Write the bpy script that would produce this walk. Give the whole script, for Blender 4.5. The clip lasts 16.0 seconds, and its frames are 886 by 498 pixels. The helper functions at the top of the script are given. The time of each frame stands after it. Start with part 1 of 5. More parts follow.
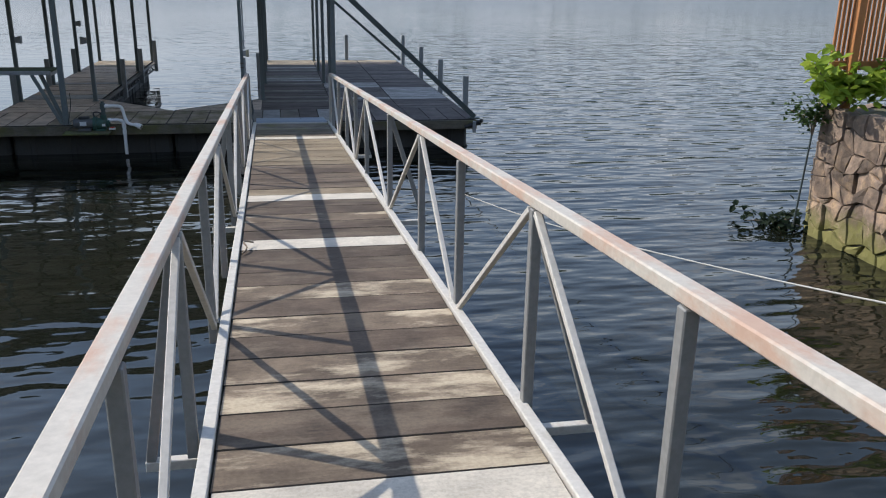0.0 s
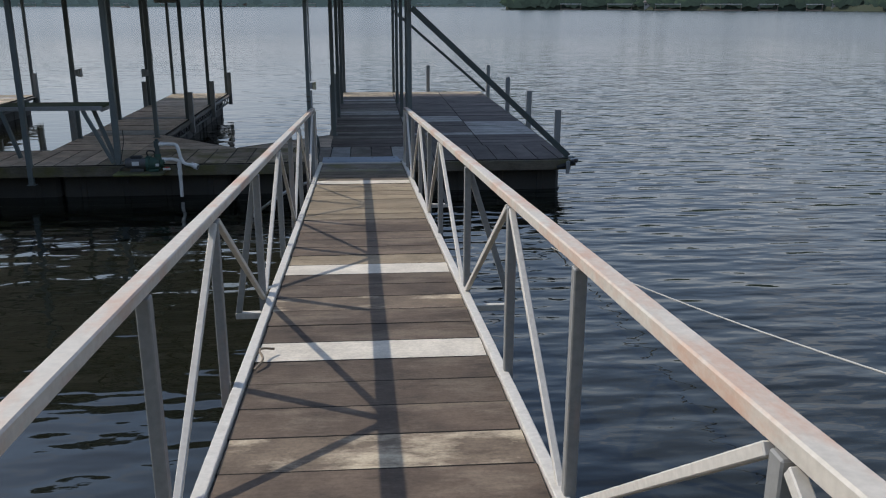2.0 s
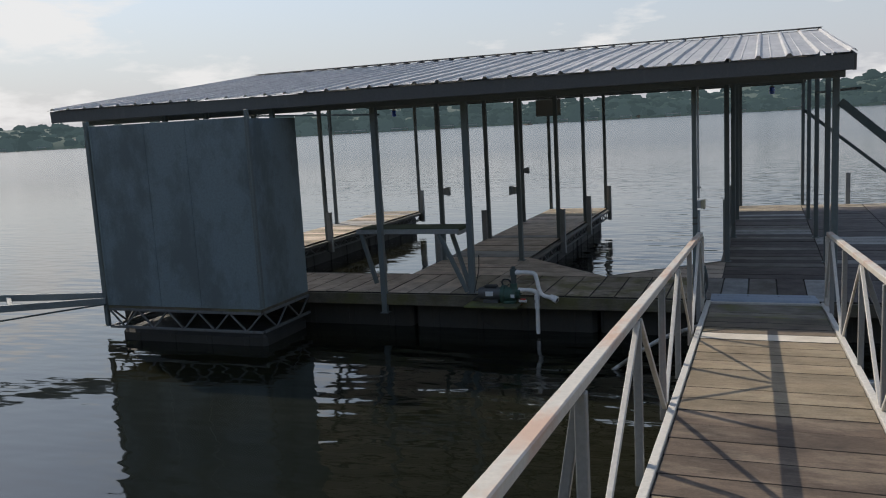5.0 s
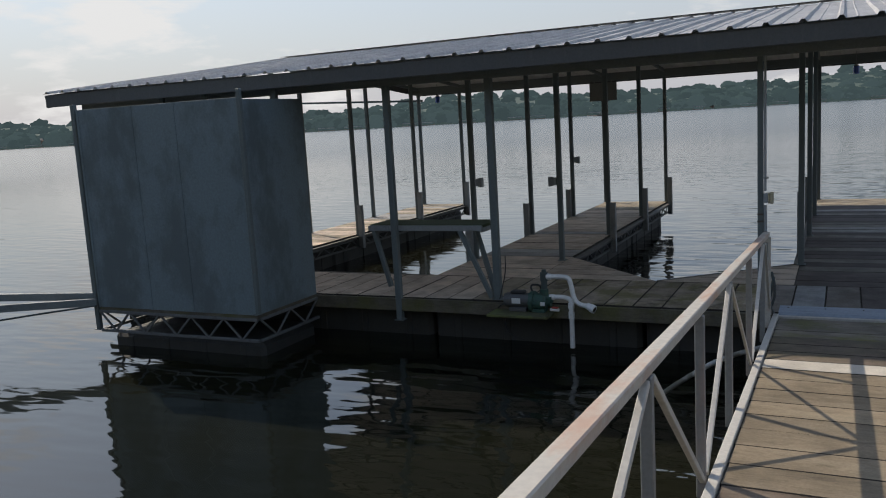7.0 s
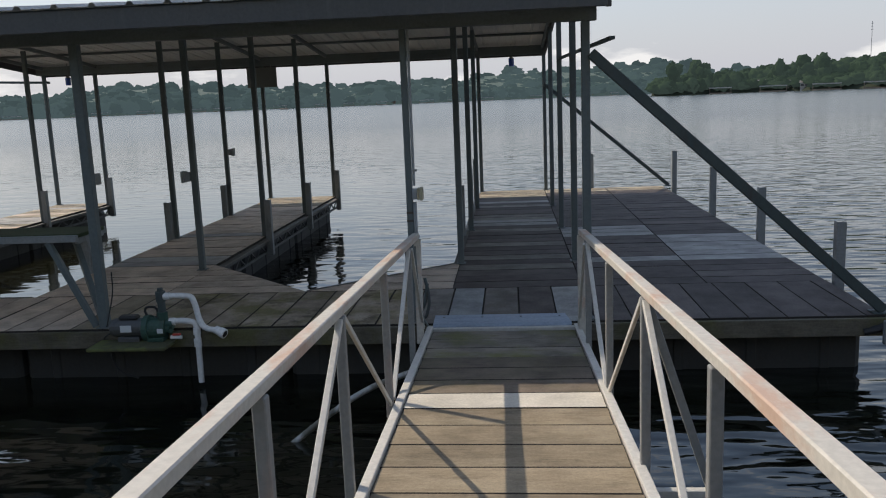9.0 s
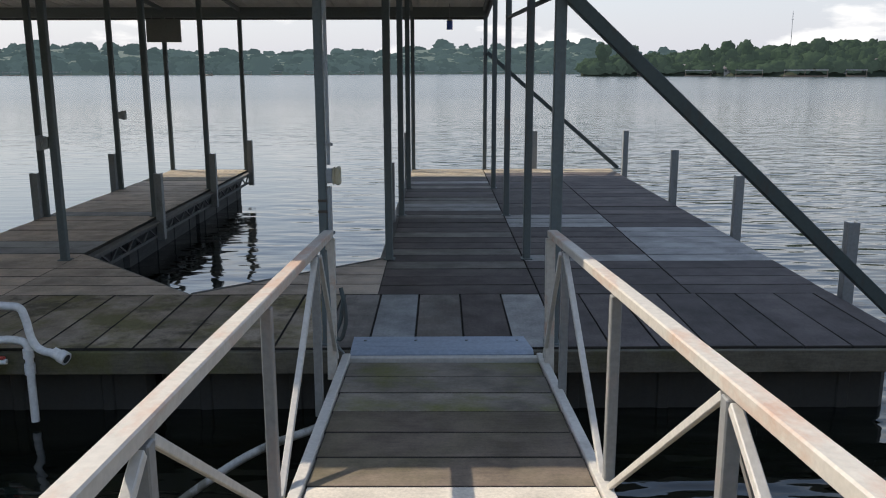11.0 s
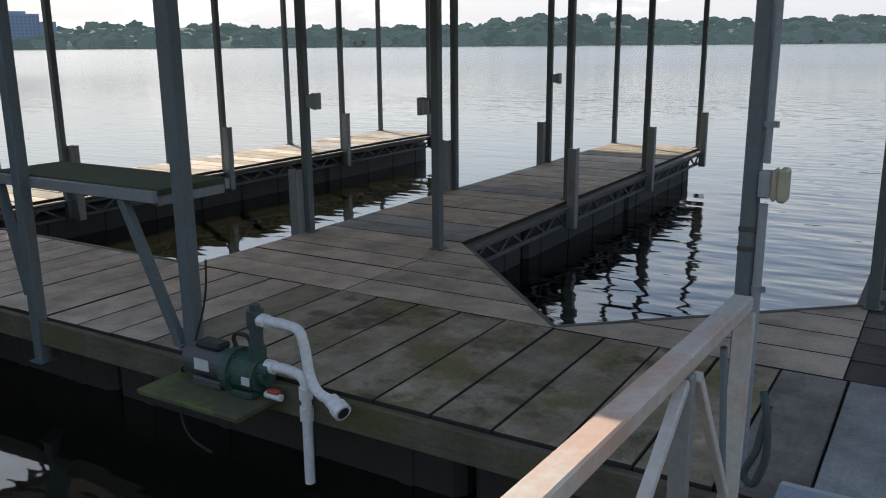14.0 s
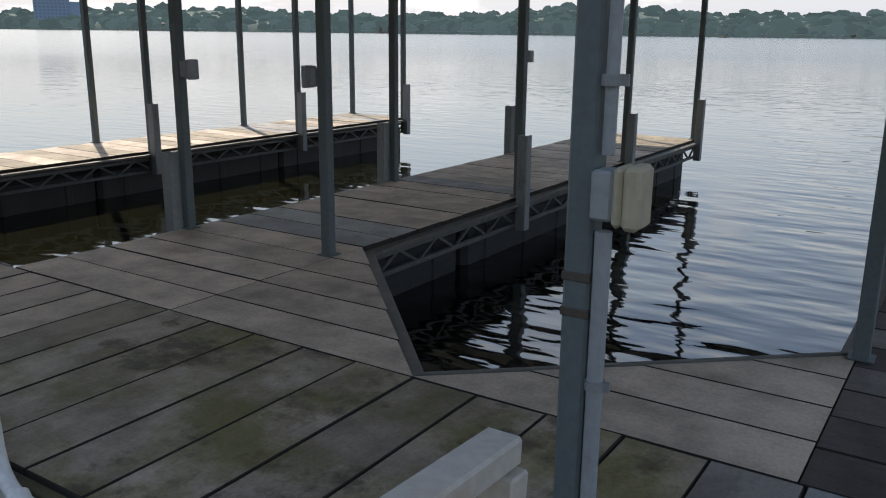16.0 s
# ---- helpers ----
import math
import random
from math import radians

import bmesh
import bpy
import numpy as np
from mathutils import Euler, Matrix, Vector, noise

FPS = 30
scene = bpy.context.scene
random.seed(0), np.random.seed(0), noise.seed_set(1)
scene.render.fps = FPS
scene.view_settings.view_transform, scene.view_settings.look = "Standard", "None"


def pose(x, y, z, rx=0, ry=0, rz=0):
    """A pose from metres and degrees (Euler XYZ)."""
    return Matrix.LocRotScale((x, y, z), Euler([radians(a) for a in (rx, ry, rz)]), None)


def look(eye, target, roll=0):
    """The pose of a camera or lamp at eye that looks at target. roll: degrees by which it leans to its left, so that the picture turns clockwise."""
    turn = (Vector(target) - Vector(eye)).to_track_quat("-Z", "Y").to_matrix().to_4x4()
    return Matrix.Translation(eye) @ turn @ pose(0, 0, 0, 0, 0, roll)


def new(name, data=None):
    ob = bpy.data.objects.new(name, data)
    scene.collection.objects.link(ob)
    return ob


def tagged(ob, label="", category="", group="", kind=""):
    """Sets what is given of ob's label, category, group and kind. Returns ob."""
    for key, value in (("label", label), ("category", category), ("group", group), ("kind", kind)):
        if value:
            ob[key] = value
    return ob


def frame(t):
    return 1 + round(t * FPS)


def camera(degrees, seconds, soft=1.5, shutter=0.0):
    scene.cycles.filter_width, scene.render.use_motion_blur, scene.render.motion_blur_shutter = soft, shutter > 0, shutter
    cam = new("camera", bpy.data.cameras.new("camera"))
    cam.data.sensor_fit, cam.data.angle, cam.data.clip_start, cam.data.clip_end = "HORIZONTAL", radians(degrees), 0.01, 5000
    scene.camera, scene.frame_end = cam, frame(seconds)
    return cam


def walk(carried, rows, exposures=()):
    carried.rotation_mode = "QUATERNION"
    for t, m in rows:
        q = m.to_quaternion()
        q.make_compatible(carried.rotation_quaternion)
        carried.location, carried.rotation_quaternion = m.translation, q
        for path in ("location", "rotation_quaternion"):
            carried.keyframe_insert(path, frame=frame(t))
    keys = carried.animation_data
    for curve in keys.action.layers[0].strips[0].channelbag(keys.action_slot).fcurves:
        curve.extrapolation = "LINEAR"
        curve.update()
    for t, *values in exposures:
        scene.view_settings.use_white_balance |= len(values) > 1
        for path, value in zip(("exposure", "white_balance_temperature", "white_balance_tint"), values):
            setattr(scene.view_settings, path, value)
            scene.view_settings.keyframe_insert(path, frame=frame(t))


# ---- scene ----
cam = camera(55.7, 16.0, soft=1.1)
PATH = [
    (0, (0.129, -0.947, 3.039), (0.495, 0.917, 2.414), 1.0),
    (0.5, (0.303, -0.539, 3.02), (0.62, 1.341, 2.416), 1.6),
    (1, (0.38, -0.079, 2.979), (0.642, 1.813, 2.387), 0.9),
    (1.5, (0.425, 0.382, 2.944), (0.626, 2.298, 2.405), 0.5),
    (2, (0.396, 0.824, 2.896), (0.569, 2.735, 2.335), 0.1),
    (2.5, (0.381, 1.257, 2.856), (0.519, 3.168, 2.283), -0.3),
    (3, (0.352, 1.703, 2.836), (0.415, 3.635, 2.324), -1.1),
    (3.5, (0.32, 2.13, 2.823), (0.358, 4.087, 2.412), -1.8),
    (4, (0.359, 2.547, 2.803), (0.375, 4.509, 2.413), -1.8),
    (4.5, (0.339, 2.912, 2.822), (0.143, 4.878, 2.513), -2.6),
    (5, (0.283, 3.24, 2.806), (-0.429, 5.087, 2.516), -3.1),
    (5.2, (0.284, 3.377, 2.791), (-0.588, 5.153, 2.499), -3.1),
    (7.5, (0.265, 5.18, 2.625), (-0.58, 6.967, 2.322), -3.6),
    (8, (0.355, 5.59, 2.603), (-0.068, 7.516, 2.267), -3.2),
    (8.5, (0.36, 5.984, 2.573), (0.182, 7.945, 2.221), -2.2),
    (9, (0.4, 6.428, 2.512), (0.236, 8.39, 2.162), -2.3),
    (9.2, (0.376, 6.602, 2.475), (0.277, 8.569, 2.126), -2.0),
    (11.3, (0.241, 8.422, 2.358), (0.25, 10.376, 1.933), -0.1),
    (11.5, (0.201, 8.569, 2.339), (0.169, 10.522, 1.908), -0.1),
    (12, (0.195, 8.971, 2.294), (-0.136, 10.894, 1.855), -0.8),
    (12.5, (0.162, 9.381, 2.275), (-0.346, 11.263, 1.83), -0.9),
    (13, (0.148, 9.79, 2.255), (-0.508, 11.622, 1.792), -0.6),
    (13.5, (0.159, 10.163, 2.222), (-0.735, 11.888, 1.748), -0.2),
    (14, (0.113, 10.57, 2.197), (-0.901, 12.228, 1.723), -0.5),
    (14.5, (0.178, 10.978, 2.152), (-0.863, 12.617, 1.672), -0.4),
    (15, (0.148, 11.398, 2.109), (-0.885, 13.04, 1.622), -0.4),
    (15.5, (0.168, 11.773, 2.067), (-0.882, 13.403, 1.576), 0.3),
    (16, (0.142, 12.133, 2.007), (-0.912, 13.758, 1.506), 0.6),
]
walk(cam, [(t, look(eye, target, roll)) for t, eye, target, roll in PATH],
     exposures=[(0.0, 0.44, 6000, 10), (1.0, 0.38, 6000, 10), (1.5, 0.26, 6000, 10), (2.0, 0.12, 6050, 10),
                (2.5, 0.28, 6150, 10), (3.0, 0.36, 6250, 10), (3.5, 0.12, 6300, 10), (4.5, 0.06, 6400, 10),
                (5.0, 0.05, 6450, 10), (7.5, -0.02, 6500, 10), (8.0, 0.08, 6500, 10), (9.0, 0.2, 6500, 10), (11.5, 0.66, 6500, 10),
                (12.5, 0.85, 6500, 10), (14.0, 0.66, 6500, 10), (16.0, 0.6, 6500, 10)])

# ---------------------------------------------------------------- light
W = 0.08      # water level
D = 0.60      # dock deck level
SUN = Vector((-0.955, 0.575, 1.0)).normalized()
world = bpy.data.worlds.new("sky")
scene.world = world
world.use_nodes = True
wn, wl = world.node_tree.nodes, world.node_tree.links
wn.clear()
w_out = wn.new("ShaderNodeOutputWorld")
w_bg = wn.new("ShaderNodeBackground")
w_bg.inputs["Strength"].default_value = 0.14
sky = wn.new("ShaderNodeTexSky")
sky.sky_type = "NISHITA"
sky.sun_disc = False
sky.sun_elevation = math.asin(SUN.z)
sky.sun_rotation = math.atan2(SUN.x, SUN.y)
sky.dust_density = 0.7
sky.air_density = 1.2
w_co = wn.new("ShaderNodeTexCoord")
w_map = wn.new("ShaderNodeMapping")
w_map.inputs["Scale"].default_value = (1.0, 1.0, 3.4)
w_noise = wn.new("ShaderNodeTexNoise")
w_noise.inputs["Scale"].default_value = 5.2
w_noise.inputs["Detail"].default_value = 7.0
w_noise.inputs["Roughness"].default_value = 0.55
w_ramp = wn.new("ShaderNodeValToRGB")
w_ramp.color_ramp.elements[0].position = 0.54
w_ramp.color_ramp.elements[0].color = (0, 0, 0, 1)
w_ramp.color_ramp.elements[1].position = 0.62
w_ramp.color_ramp.elements[1].color = (0.85, 0.85, 0.85, 1)
w_sep = wn.new("ShaderNodeSeparateXYZ")
w_haze = wn.new("ShaderNodeValToRGB")
w_haze.color_ramp.elements[0].position = 0.0
w_haze.color_ramp.elements[0].color = (0.95, 0.95, 0.95, 1)
w_haze.color_ramp.elements[1].position = 0.40
w_haze.color_ramp.elements[1].color = (0.16, 0.16, 0.16, 1)
w_veil = wn.new("ShaderNodeMix")
w_veil.data_type = "RGBA"
w_veil.inputs["B"].default_value = (3.38, 3.48, 3.98, 1)
w_mix = wn.new("ShaderNodeMix")
w_mix.data_type = "RGBA"
w_mix.inputs["B"].default_value = (5.9, 5.8, 5.7, 1)
wl.new(w_co.outputs["Generated"], w_map.inputs["Vector"])
wl.new(w_map.outputs["Vector"], w_noise.inputs["Vector"])
wl.new(w_co.outputs["Generated"], w_sep.inputs["Vector"])
wl.new(w_sep.outputs["Z"], w_haze.inputs["Fac"])
wl.new(w_haze.outputs["Color"], w_veil.inputs["Factor"])
wl.new(sky.outputs["Color"], w_veil.inputs["A"])
wl.new(w_noise.outputs["Fac"], w_ramp.inputs["Fac"])
w_low = wn.new("ShaderNodeMapRange")
for key, val in (("From Min", 0.18), ("From Max", 0.55), ("To Min", 1.0), ("To Max", 0.12)):
    w_low.inputs[key].default_value = val
w_mul = wn.new("ShaderNodeMath")
w_mul.operation = "MULTIPLY"
wl.new(w_sep.outputs["Z"], w_low.inputs["Value"])
wl.new(w_low.outputs["Result"], w_mul.inputs[0])
wl.new(w_ramp.outputs["Color"], w_mul.inputs[1])
wl.new(w_mul.outputs["Value"], w_mix.inputs["Factor"])
wl.new(w_veil.outputs["Result"], w_mix.inputs["A"])
wl.new(w_mix.outputs["Result"], w_bg.inputs["Color"])
wl.new(w_bg.outputs["Background"], w_out.inputs["Surface"])

sun_data = bpy.data.lights.new("sun", "SUN")
sun_data.energy = 3.4
sun_data.angle = radians(0.6)
sun_data.color = (1.0, 0.885, 0.74)
sun = new("sun", sun_data)
sun.matrix_world = look(SUN * 60, (0, 0, 0))


# ---------------------------------------------------------------- materials
def surface(name, base, rough=0.6, metal=0.0):
    m = bpy.data.materials.new(name)
    m.use_nodes = True
    nt = m.node_tree
    b = nt.nodes["Principled BSDF"]
    b.inputs["Base Color"].default_value = (*base, 1)
    b.inputs["Roughness"].default_value = rough
    b.inputs["Metallic"].default_value = metal
    return m, nt, b


def node(nt, kind, **values):
    n = nt.nodes.new(kind)
    for k, v in values.items():
        n.inputs[k].default_value = v
    return n


def coords(nt, scale, space="Object"):
    c = nt.nodes.new("ShaderNodeTexCoord")
    mp = nt.nodes.new("ShaderNodeMapping")
    mp.inputs["Scale"].default_value = scale
    nt.links.new(c.outputs[space], mp.inputs["Vector"])
    return mp.outputs["Vector"]


def world_coords(nt, scale):
    c = nt.nodes.new("ShaderNodeNewGeometry")
    mp = nt.nodes.new("ShaderNodeMapping")
    mp.inputs["Scale"].default_value = scale
    nt.links.new(c.outputs["Position"], mp.inputs["Vector"])
    return mp.outputs["Vector"]


def noise_tex(nt, vec, scale, detail=5.0, rough=0.6):
    n = node(nt, "ShaderNodeTexNoise", Scale=scale, Detail=detail, Roughness=rough)
    nt.links.new(vec, n.inputs["Vector"])
    return n.outputs["Fac"]


def ramp(nt, fac, stops):
    r = nt.nodes.new("ShaderNodeValToRGB")
    els = r.color_ramp.elements
    while len(els) < len(stops):
        els.new(0.5)
    for e, (p, c) in zip(els, stops):
        e.position, e.color = p, (*c, 1)
    nt.links.new(fac, r.inputs["Fac"])
    return r.outputs["Color"]


def mix(nt, fac, a, b, blend="MIX"):
    m = nt.nodes.new("ShaderNodeMix")
    m.data_type, m.blend_type = "RGBA", blend
    for sock, val in (("Factor", fac), ("A", a), ("B", b)):
        if isinstance(val, (int, float)):
            m.inputs[sock].default_value = val
        elif isinstance(val, tuple):
            m.inputs[sock].default_value = (*val, 1)
        else:
            nt.links.new(val, m.inputs[sock])
    return m.outputs["Result"]


def bump(nt, b, height, strength=0.3, distance=0.01):
    n = node(nt, "ShaderNodeBump", Strength=strength, Distance=distance)
    nt.links.new(height, n.inputs["Height"])
    nt.links.new(n.outputs["Normal"], b.inputs["Normal"])
    return n


def vary(nt, col, low=0.8, high=1.15):
    """Piece to piece difference in tone."""
    info = nt.nodes.new("ShaderNodeObjectInfo")
    r = node(nt, "ShaderNodeMapRange")
    r.inputs["To Min"].default_value, r.inputs["To Max"].default_value = low, high
    nt.links.new(info.outputs["Random"], r.inputs["Value"])
    c = nt.nodes.new("ShaderNodeCombineColor")
    for ch in ("Red", "Green", "Blue"):
        nt.links.new(r.outputs["Result"], c.inputs[ch])
    return mix(nt, 1.0, col, c.outputs["Color"], "MULTIPLY")


def wood(name, dark, light, stain=None, stain_amount=0.5, rough=0.75, spread=(0.82, 1.15), pale=None, pale_amount=0.5, smooth=0.5, dark_stain=None, stain_at=0.46):
    """Weathered boards, grain along the board's own x."""
    m, nt, b = surface(name, light, rough)
    info = nt.nodes.new("ShaderNodeObjectInfo")
    c = nt.nodes.new("ShaderNodeTexCoord")
    off = nt.nodes.new("ShaderNodeVectorMath")
    off.operation = "MULTIPLY_ADD"
    comb = nt.nodes.new("ShaderNodeCombineXYZ")
    for ax in "XYZ":
        nt.links.new(info.outputs["Random"], comb.inputs[ax])
    nt.links.new(comb.outputs["Vector"], off.inputs[0])
    off.inputs[1].default_value = (37.0, 53.0, 11.0)
    nt.links.new(c.outputs["Object"], off.inputs[2])
    mp = nt.nodes.new("ShaderNodeMapping")
    mp.inputs["Scale"].default_value = (1.6, 11.0, 11.0)
    nt.links.new(off.outputs["Vector"], mp.inputs["Vector"])
    grain = noise_tex(nt, mp.outputs["Vector"], 5.0, 8.0, 0.65)
    speck = noise_tex(nt, off.outputs["Vector"], 60.0, 3.0, 0.7)
    blot = noise_tex(nt, off.outputs["Vector"], 3.2, 6.0, 0.6)
    col = ramp(nt, grain, [(0.32, dark), (0.62, light)])
    col = mix(nt, smooth, col, ramp(nt, blot, [(0.35, tuple(v * 0.72 for v in dark)), (0.65, tuple(v * 1.18 for v in light))]))
    if pale:
        mp2 = nt.nodes.new("ShaderNodeMapping")
        mp2.inputs["Scale"].default_value = (0.8, 2.1, 1.0)
        nt.links.new(off.outputs["Vector"], mp2.inputs["Vector"])
        patch = noise_tex(nt, mp2.outputs["Vector"], 2.0, 9.0, 0.68)
        f = ramp(nt, patch, [(0.48, (0, 0, 0)), (0.60, (pale_amount,) * 3)])
        dirt = noise_tex(nt, mp2.outputs["Vector"], 4.1, 6.0, 0.7)
        col = mix(nt, ramp(nt, dirt, [(0.55, (0, 0, 0)), (0.68, (0.55,) * 3)]), col, tuple(v * 0.4 for v in dark))
        col = mix(nt, f, col, pale)
    if stain:
        wpos = world_coords(nt, (1, 1, 1))
        big = noise_tex(nt, wpos, 1.7, 6.0, 0.65)
        f = ramp(nt, big, [(stain_at, (0, 0, 0)), (stain_at + 0.16, (stain_amount,) * 3)])
        col = mix(nt, f, col, stain)
    if dark_stain:
        spill = noise_tex(nt, world_coords(nt, (1.0, 1.0, 1.0)), 2.6, 8.0, 0.7)
        col = mix(nt, ramp(nt, spill, [(0.54, (0, 0, 0)), (0.64, (0.75,) * 3)]), col, dark_stain)
    col = mix(nt, 0.25, col, ramp(nt, speck, [(0.35, (0.25, 0.25, 0.25)), (0.6, (1, 1, 1))]), "MULTIPLY")
    col = vary(nt, col, *spread)
    nt.links.new(col, b.inputs["Base Color"])
    b.inputs["Specular IOR Level"].default_value = 0.3
    h = mix(nt, 0.5, grain, speck)
    bump(nt, b, h, 0.5, 0.004)
    return m


def painted(name, base, wear, amount=0.4, rough=0.45, metal=0.0, scale=7.0, streak=(1, 1, 0.25), at=0.56):
    m, nt, b = surface(name, base, rough, metal)
    p = world_coords(nt, (1, 1, 1))
    sp = world_coords(nt, streak)
    n1 = noise_tex(nt, sp, scale, 8.0, 0.68)
    n2 = noise_tex(nt, p, 40.0, 4.0, 0.6)
    f = ramp(nt, n1, [(at, (0, 0, 0)), (at + 0.13, (amount,) * 3)])
    tone = ramp(nt, n2, [(0.3, tuple(v * 0.86 for v in base)), (0.7, tuple(v * 1.08 for v in base))])
    col = mix(nt, f, tone, wear)
    nt.links.new(col, b.inputs["Base Color"])
    r = ramp(nt, n1, [(0.4, (rough,) * 3), (0.7, (min(1, rough + 0.25),) * 3)])
    nt.links.new(r, b.inputs["Roughness"])
    bump(nt, b, n2, 0.15, 0.002)
    return m


m_plank = wood("weathered_plank", (0.062, 0.045, 0.033), (0.128, 0.094, 0.067), pale=(0.32, 0.26, 0.19), pale_amount=0.30, smooth=0.65)
m_plank_worn = wood("worn_plank", (0.088, 0.065, 0.046), (0.185, 0.142, 0.10), pale=(0.50, 0.42, 0.30), pale_amount=0.9, smooth=0.7)
m_plank_pale = wood("pale_plank", (0.175, 0.138, 0.090), (0.285, 0.226, 0.150), pale=(0.37, 0.31, 0.215), pale_amount=0.4)
m_plank_white = wood("cream_plank", (0.52, 0.475, 0.40), (0.64, 0.585, 0.49), spread=(0.93, 1.05))
m_plank_brown = wood("brown_plank", (0.095, 0.074, 0.054), (0.19, 0.15, 0.112), smooth=0.7, stain=(0.10, 0.095, 0.04), stain_amount=0.35)
m_plank_moss = wood("mossy_plank", (0.115, 0.098, 0.078), (0.235, 0.205, 0.165), stain=(0.125, 0.125, 0.03), stain_amount=0.85, smooth=0.7)
m_deck = wood("grey_deck_board", (0.50, 0.40, 0.31), (0.66, 0.54, 0.43), spread=(0.82, 1.14), smooth=0.75)
m_deck_moss = wood("mossy_deck_board", (0.28, 0.222, 0.165), (0.43, 0.355, 0.275), stain=(0.17, 0.15, 0.05), stain_amount=0.85, stain_at=0.44, smooth=0.75, dark_stain=(0.075, 0.058, 0.035))
m_deck_light = wood("light_deck_board", smooth=0.7, dark=(0.26, 0.252, 0.24), light=(0.37, 0.36, 0.34), spread=(0.92, 1.06))
m_deck_grey = wood("plain_grey_board", smooth=0.7, dark=(0.27, 0.275, 0.275), light=(0.36, 0.365, 0.36), spread=(0.95, 1.05))
m_deck_mid = wood("brown_grey_board", smooth=0.7, dark=(0.15, 0.135, 0.12), light=(0.25, 0.228, 0.205), spread=(0.85, 1.1), stain=(0.10, 0.075, 0.055), stain_amount=0.5)
m_deck_dark = wood("dark_deck_board", smooth=0.7, dark=(0.060, 0.048, 0.044), light=(0.108, 0.089, 0.083), spread=(0.72, 1.2))
# Tan board; also puts sunlight into the colour at the far dock ends.
m_deck_tan_sun = wood("tan_sunlit_deck_board", smooth=0.7, dark=(0.26, 0.215, 0.15), light=(0.41, 0.345, 0.25), spread=(0.8, 1.12))
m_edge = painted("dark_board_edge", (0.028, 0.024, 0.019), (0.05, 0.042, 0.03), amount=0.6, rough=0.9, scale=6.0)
m_truss = painted("dull_galvanised_steel", (0.13, 0.135, 0.135), (0.08, 0.07, 0.06), amount=0.7, rough=0.6, metal=0.2, scale=9.0)
m_rim = wood("rim_board", (0.07, 0.062, 0.046), (0.135, 0.12, 0.09), stain=(0.10, 0.10, 0.025), stain_amount=0.6)
m_rail = painted("white_rail_paint", (0.50, 0.465, 0.405), (0.45, 0.255, 0.165), amount=0.65, rough=0.55, scale=2.0, streak=(2, 0.8, 2), at=0.49)
m_curb = painted("white_curb_paint", (0.53, 0.505, 0.455), (0.36, 0.33, 0.28), amount=0.5, rough=0.5, scale=5.0, streak=(2, 1, 2), at=0.55)
# White rail paint darkened: shade put into the upright and brace colour.
m_upright = painted("shaded_upright_paint", (0.22, 0.222, 0.215), (0.40, 0.26, 0.2), amount=0.4, rough=0.5, scale=4.0)
m_post = painted("grey_green_post_paint", (0.118, 0.143, 0.145), (0.15, 0.085, 0.045), amount=0.7, rough=0.5, scale=6.0, at=0.6)
m_brace = painted("dark_green_steel", (0.055, 0.075, 0.075), (0.07, 0.05, 0.04), amount=0.5, rough=0.5)
m_beam = painted("grey_beam_paint", (0.17, 0.195, 0.20), (0.08, 0.075, 0.07), amount=0.5, rough=0.55, scale=4.0, streak=(0.4, 1, 2))
m_galv = painted("galvanised_steel", (0.27, 0.285, 0.29), (0.16, 0.155, 0.15), amount=0.6, rough=0.5, metal=0.3, scale=9.0)
m_fascia = painted("dark_fascia", (0.085, 0.088, 0.090), (0.16, 0.16, 0.158), amount=0.5, rough=0.5, scale=3.0, streak=(2, 2, 0.3))
m_shed = painted("blue_grey_sheet", (0.150, 0.198, 0.222), (0.085, 0.105, 0.108), amount=0.7, rough=0.5, scale=1.6, streak=(1, 1, 0.6), at=0.46)
m_float = painted("black_float_plastic", (0.040, 0.040, 0.037), (0.062, 0.060, 0.052), amount=0.5, rough=0.6, scale=4.0)
m_floatgrey = painted("grey_float_plastic", (0.035, 0.037, 0.038), (0.075, 0.078, 0.075), amount=0.6, rough=0.65, scale=3.0, streak=(0.4, 0.4, 3))
m_pvc = painted("white_pvc", (0.74, 0.74, 0.72), (0.42, 0.40, 0.34), amount=0.4, rough=0.35, scale=14.0)
m_pvc_old = painted("dirty_pvc", (0.42, 0.42, 0.40), (0.12, 0.11, 0.08), amount=0.9, rough=0.5, scale=6.0, at=0.45)
m_pump = painted("green_cast_iron", (0.035, 0.085, 0.065), (0.09, 0.05, 0.03), amount=0.5, rough=0.55, scale=16.0)
m_motor = painted("grey_motor_case", (0.085, 0.088, 0.09), (0.16, 0.15, 0.14), amount=0.5, rough=0.45, scale=14.0)
m_sticker = surface("pale_sticker", (0.6, 0.62, 0.62), 0.5)[0]
m_red = surface("red_valve_handle", (0.45, 0.05, 0.03), 0.45)[0]
m_black = surface("black_rubber", (0.02, 0.02, 0.02), 0.6)[0]
m_box = painted("grey_box_plastic", (0.30, 0.32, 0.33), (0.2, 0.2, 0.2), amount=0.4, rough=0.5)
m_cover = painted("yellowed_cover_plastic", (0.44, 0.40, 0.28), (0.38, 0.34, 0.24), amount=0.5, rough=0.45)
m_plate = painted("blue_grey_ramp_plate", (0.36, 0.42, 0.50), (0.25, 0.28, 0.32), amount=0.6, rough=0.45, metal=0.3, scale=5.0, streak=(0.5, 3, 1))
m_mosstop = painted("mossy_green_board", (0.12, 0.135, 0.045), (0.07, 0.065, 0.04), amount=0.8, rough=0.9, scale=5.0, streak=(1, 1, 1), at=0.45)
